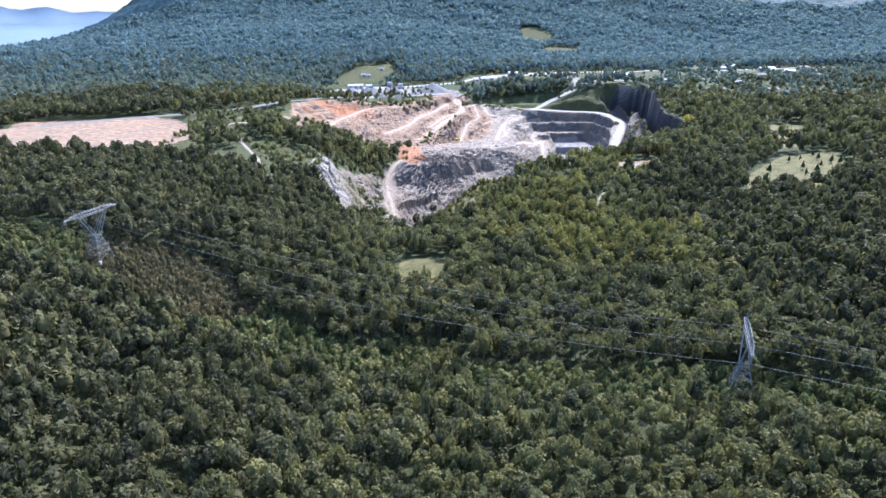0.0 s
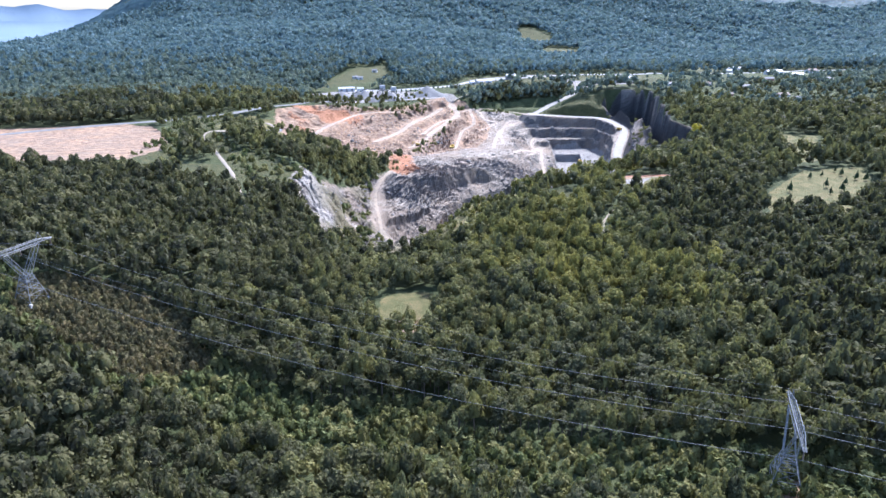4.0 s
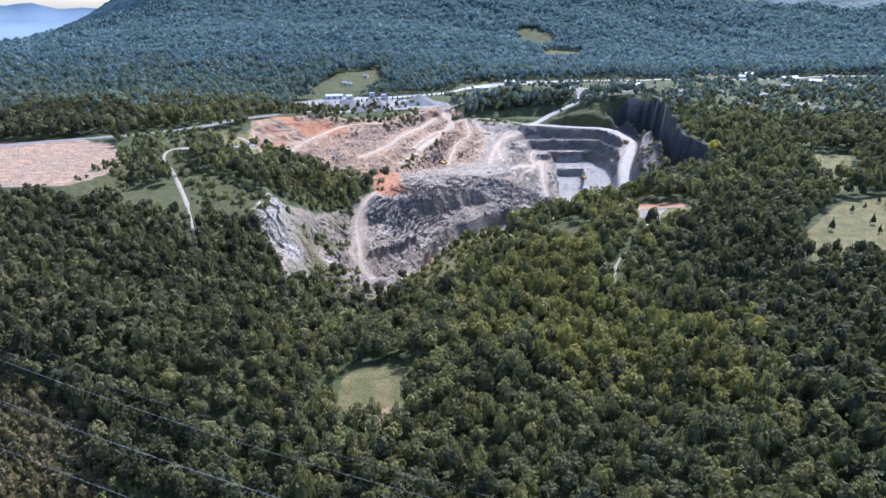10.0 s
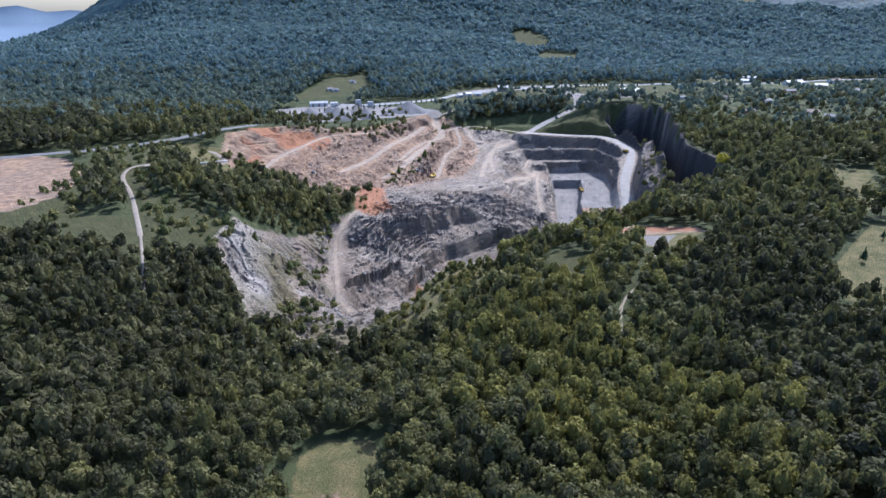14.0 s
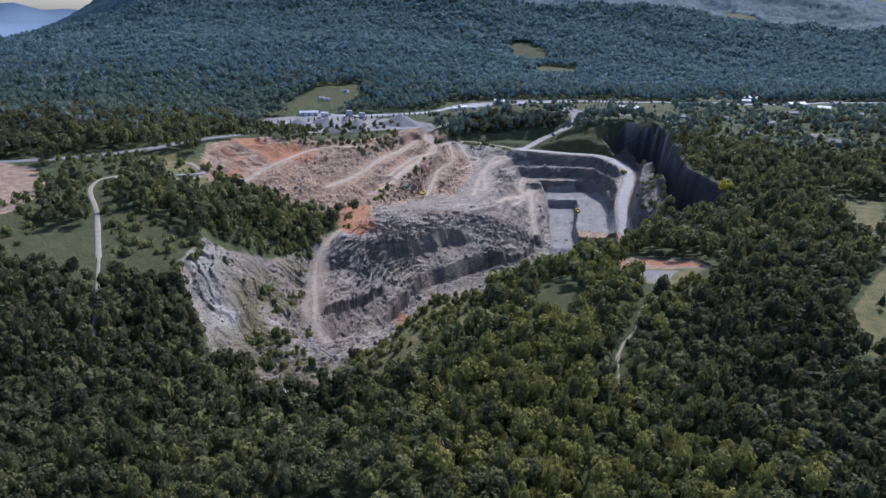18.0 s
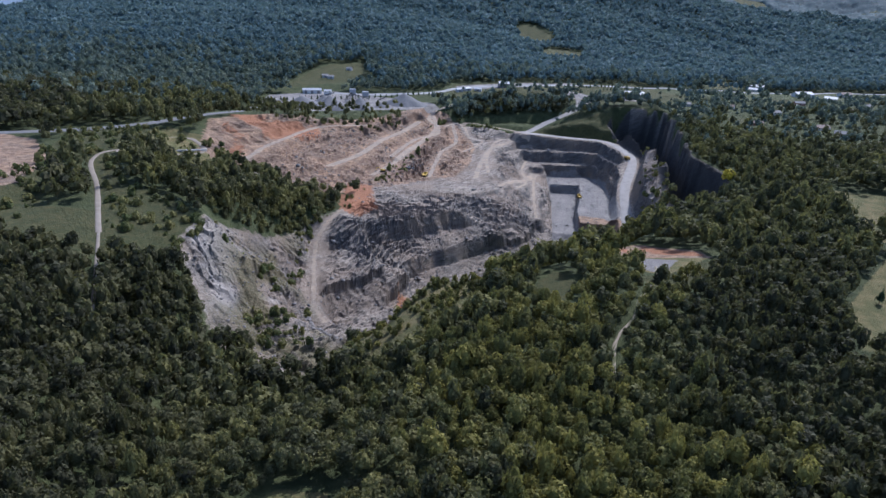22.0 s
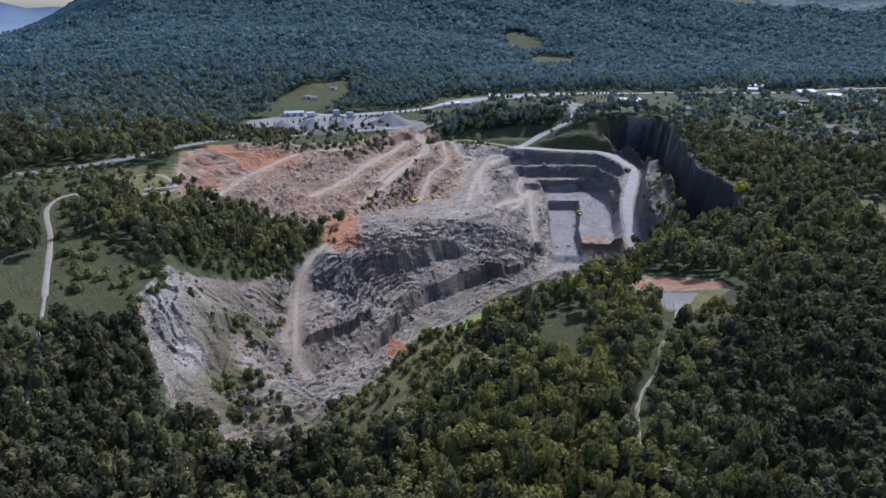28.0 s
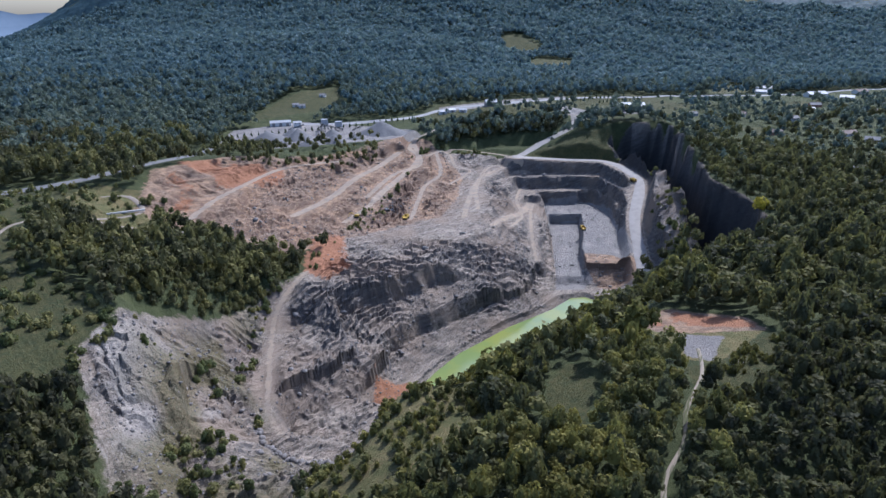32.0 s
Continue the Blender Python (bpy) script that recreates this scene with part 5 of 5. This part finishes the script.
# ---- stone works in the yard ----
def stockpile(x, y, r, h, seed, label):
    v, f = ico(4)
    d = np.hypot(v[:, 0], v[:, 1])
    a = np.arctan2(v[:, 1], v[:, 0])
    z = np.clip(1 - d, 0, 1) ** 1.08 + 0.045 * fbm(v[:, 0] * 9, v[:, 1] * 9, 1, 3, seed)
    k = 1 + 0.22 * fbm(np.cos(a) * 2 + seed, np.sin(a) * 2, 1, 2, seed)
    p = np.stack([v[:, 0] * r * k, v[:, 1] * r * k * 0.8, np.where(v[:, 2] > -0.05, z * h, -1.5)], -1)
    me = bpy.data.meshes.new("stockpile")
    fill(me, p, f)
    me.polygons.foreach_set("use_smooth", np.ones(len(me.polygons), bool))
    me.materials.append(AGGREGATE)
    ob = new("stockpile", me)
    ob.matrix_world = pose(x, y, spot(x, y) - 0.3, 0, 0, seed * 40)
    return tagged(ob, label, "stockpile", "aggregate stockpiles")


for i, (x, y, r, h) in enumerate(((-139, 1052, 27, 13), (-106, 1066, 20, 13), (-62, 1042, 17, 9), (-12, 1092, 30, 15), (-88, 1028, 15, 7), (-40, 1062, 13, 6), (-118, 1096, 16, 8), (-70, 1086, 14, 8))):
    stockpile(x, y, r, h, i + 1, "grey cone of crushed stone in the works yard")


def conveyor(x, y, turn, length, rise):
    t = thing("conveyor", x, y, turn, "inclined steel belt conveyor in the stone works", "conveyor", "belt conveyors")
    bm = bmesh.new()
    for sy in (-0.7, 0.7):
        bar(bm, (0, sy, 1), (length, sy, rise), 0.25)
        bar(bm, (0, sy, 2), (length, sy, rise + 1), 0.25)
        for k in range(10):
            bar(bm, (length * k / 10, sy, 1 + (rise - 1) * k / 10), (length * (k + 1) / 10, sy, 2 + (rise - 1) * (k + 1) / 10), 0.15)
    part("truss", bm, STEEL, t)
    part("belt", bar(bmesh.new(), (0, 0, 2.1), (length, 0, rise + 1.1), 0.9), RUBBER, t)
    for f in (0.35, 0.8):
        for sy in (-0.9, 0.9):
            part("leg", bar(bmesh.new(), (length * f, sy * 1.5, -0.5), (length * f, sy, 1 + (rise - 1) * f), 0.3), STEEL, t)
    return t


for a in ((-128, 1118, -40, 30, 10), (-92, 1120, -70, 34, 12), (-60, 1112, 200, 28, 10), (-48, 1106, 300, 24, 9)):
    conveyor(*a)
for x, y, h in ((-84, 1124, 13), (-66, 1118, 11)):
    t = thing("crusher_tower", x, y, 15, "tall grey steel crushing and screening tower", "crusher", "crushing towers")
    part("housing", box(bmesh.new(), -4, 4, -3.2, 3.2, h * 0.45, h, 0.15), ROOF_PALE, t)
    part("hopper", box(bmesh.new(), -2.2, 2.2, -2.2, 2.2, h * 0.3, h * 0.45, 0.3), STEEL, t)
    for sx in (-3.6, 3.6):
        for sy in (-2.8, 2.8):
            part("leg", bar(bmesh.new(), (sx, sy, -0.5), (sx, sy, h * 0.47), 0.5), STEEL, t)
    part("stair", bar(bmesh.new(), (4.4, -3, 0), (4.4, 3, h * 0.8), 0.7), STEEL, t)
house(-146, 1160, 12, 26, 10, 5, 2, PAINT_WHITE, ROOF_PALE, "white metal shed at the stone works", "works_shed", "shed", 3, 3)
house(-122, 1148, 12, 10, 7, 6, 1.5, PAINT_WHITE, ROOF_PALE, "white control cabin at the stone works", "control_cabin", "building", 0, 2)

# ---- machines ----
def wheel(parent, x, y, r, w):
    t = part("wheel", bar(bmesh.new(), (x, y - w / 2, r), (x, y + w / 2, r), 2 * r, 14), RUBBER, parent)
    part("rim", bar(bmesh.new(), (x, y - w / 2 - 0.03, r), (x, y + w / 2 + 0.03, r), r, 10), YELLOW, t)


def dump_truck(x, y, turn):
    t = thing("dump_truck", x, y, turn, "yellow quarry dump truck parked on bare ground", "truck", "quarry trucks")
    part("chassis", box(bmesh.new(), -4, 4, -1.1, 1.1, 1.2, 1.9, 0.1), RUBBER, t)
    bm = bmesh.new()
    box(bm, -4.2, 1.6, -1.8, 1.8, 2.0, 2.3, 0.05)
    for sy in (-1.8, 1.6):
        box(bm, -4.2, 1.6, sy, sy + 0.2, 2.2, 3.9, 0.05)
    box(bm, 1.4, 1.7, -1.8, 1.8, 2.2, 4.3, 0.05)
    part("bed", bm, YELLOW, t)
    cab = part("cab", box(bmesh.new(), 2.0, 4.2, -1.4, 1.4, 1.8, 4.0, 0.15), YELLOW, t)
    part("windscreen", box(bmesh.new(), 4.15, 4.25, -1.1, 1.1, 2.9, 3.7), DARK, cab)
    for xw in (-2.6, -0.9, 3.0):
        for sy in (-1.5, 1.5):
            wheel(t, xw, sy, 0.9, 0.7)


def excavator(x, y, turn, label, paint):
    t = thing("excavator", x, y, turn, label, "excavator", "excavators")
    for sy in (-1.4, 1.4):
        part("track", box(bmesh.new(), -2.4, 2.4, sy - 0.35, sy + 0.35, 0, 1.0, 0.3), RUBBER, t)
    body = part("body", box(bmesh.new(), -2.4, 1.4, -1.5, 1.5, 1.15, 2.6, 0.2), paint, t)
    part("counterweight", box(bmesh.new(), -3.0, -2.35, -1.4, 1.4, 1.2, 2.5, 0.2), RUBBER, body)
    cab = part("cab", box(bmesh.new(), 0.1, 1.9, 0.5, 1.6, 1.3, 3.3, 0.15), paint, t)
    part("window", box(bmesh.new(), 1.85, 1.95, 0.6, 1.5, 2.1, 3.1), DARK, cab)
    part("boom", bar(bar(bmesh.new(), (1.2, 0, 2), (3.8, 0, 5.2), 0.6), (3.8, 0, 5.2), (6.2, 0, 4.4), 0.5), paint, t)
    part("stick", bar(bmesh.new(), (6.2, 0, 4.6), (6.9, 0, 1.7), 0.4), paint, t)
    part("bucket", box(bmesh.new(), 6.3, 7.5, -0.7, 0.7, 0.5, 1.7, 0.25), STEEL, t)


excavator(4, 886, 40, "dark tracked excavator on the bare spoil slope", STEEL)
excavator(-21, 856, 200, "yellow tracked excavator on the bare spoil slope", YELLOW)
dump_truck(22, 868, 70)
dump_truck(196, 925, 95)
dump_truck(262, 985, -70)
rig = thing("drill_rig", 8, 890, 30, "dark drill rig with an upright mast on the spoil bench", "drill rig")
for sy in (-1.2, 1.2):
    part("track", box(bmesh.new(), -2.2, 2.2, sy - 0.3, sy + 0.3, 0, 0.9, 0.25), RUBBER, rig)
part("body", box(bmesh.new(), -2.6, 1.2, -1.3, 1.3, 1.0, 2.6, 0.2), STEEL, rig)
part("mast", bar(bar(bmesh.new(), (1.6, -0.3, 0.4), (1.6, -0.3, 11), 0.3), (1.6, 0.3, 0.4), (1.6, 0.3, 11), 0.3), STEEL, rig)
for i, (x, y) in enumerate(((-186, 762), (-182, 770))):
    ob = part("concrete_beam", box(bmesh.new(), -16 + 4 * i, 16, -0.7, 0.7, 0, 1.2, 0.08), CONCRETE, None)
    ob.matrix_world = pose(x, y, spot(x, y) + 0.1, 0, 0, 22)
    tagged(ob, "long pale concrete beam lying on the gravel pad", "beam", "concrete beams")

# ---- loose stone ----
def boulder(seed, rough=0.35):
    r = np.random.default_rng(seed)
    v, f = ico(1)
    v = v * (1 + r.uniform(-rough, rough, (len(v), 1))) * r.uniform(0.7, 1.2, (1, 3))
    v[:, 2] = np.maximum(v[:, 2], -0.45)
    return v, f


rocks = [boulder(s) for s in range(80, 85)]
rock_meshes = [mesh_of("boulder", p, STONE) for p in rocks]
ARC = [(-47, 590), (-42, 579), (-35, 571), (-26, 567), (-14, 565), (-4, 567), (8, 575)]
n = 0
for (ax, ay), (bx, by) in zip(ARC, ARC[1:]):
    for k in range(9):
        f = k / 9
        x, y = ax + (bx - ax) * f + random.uniform(-0.7, 0.7), ay + (by - ay) * f + random.uniform(-0.7, 0.7)
        ob = new("boulder", rock_meshes[n % 5])
        w = random.uniform(1.1, 2.1)
        ob.matrix_world = pose(x, y, spot(x, y) + 0.25 * w, 0, 0, random.uniform(0, 360)) @ Matrix.Diagonal((w, w, w, 1))
        tagged(ob, "grey boulder in a curved safety row on the pit shelf", "boulder", "boulder row")
        n += 1
x, y = jittered(-110, 270, 500, 1060, 2.3, 30)
inside = (outside(ROCK, x, y) < -3) | (outside(CLAY, x, y) < -4)
z0 = height(x, y, False)
fall = np.hypot(height(x + 3, y, False) - z0, height(x, y + 3, False) - z0) / 3
k = inside & (outside(POND, x, y) > 4) & (chance.uniform(size=len(x)) < np.clip(0.1 + 0.75 * fall, 0, 0.6)) & (fbm(x, y, 1 / 30, 3, 99) > -0.2)
for line, w in list(TRACKS.values()) + [(HAUL, 20)]:
    k &= along(line, x, y) > w * 0.5 + 1
x, y = x[k], y[k]
w = np.exp(chance.normal(-0.75, 0.5, len(x)))
scatter("rubble", np.stack([x, y, ground_height(x, y) + 0.2 * w, w, w * 0.8], -1), rocks, STONE, "scattered broken stone on the quarry slopes", 31, "rubble")
ob = new("rubble_heap", mesh_of("rubble_heap", boulder(90, 0.34), STONE_PALE))
ob.matrix_world = pose(172, 545, spot(172, 545) + 0.1, 0, 0, 25) @ Matrix.Diagonal((4.0, 2.4, 0.9, 1))
tagged(ob, "heap of pale limestone rubble beside the turning place", "rubble heap")
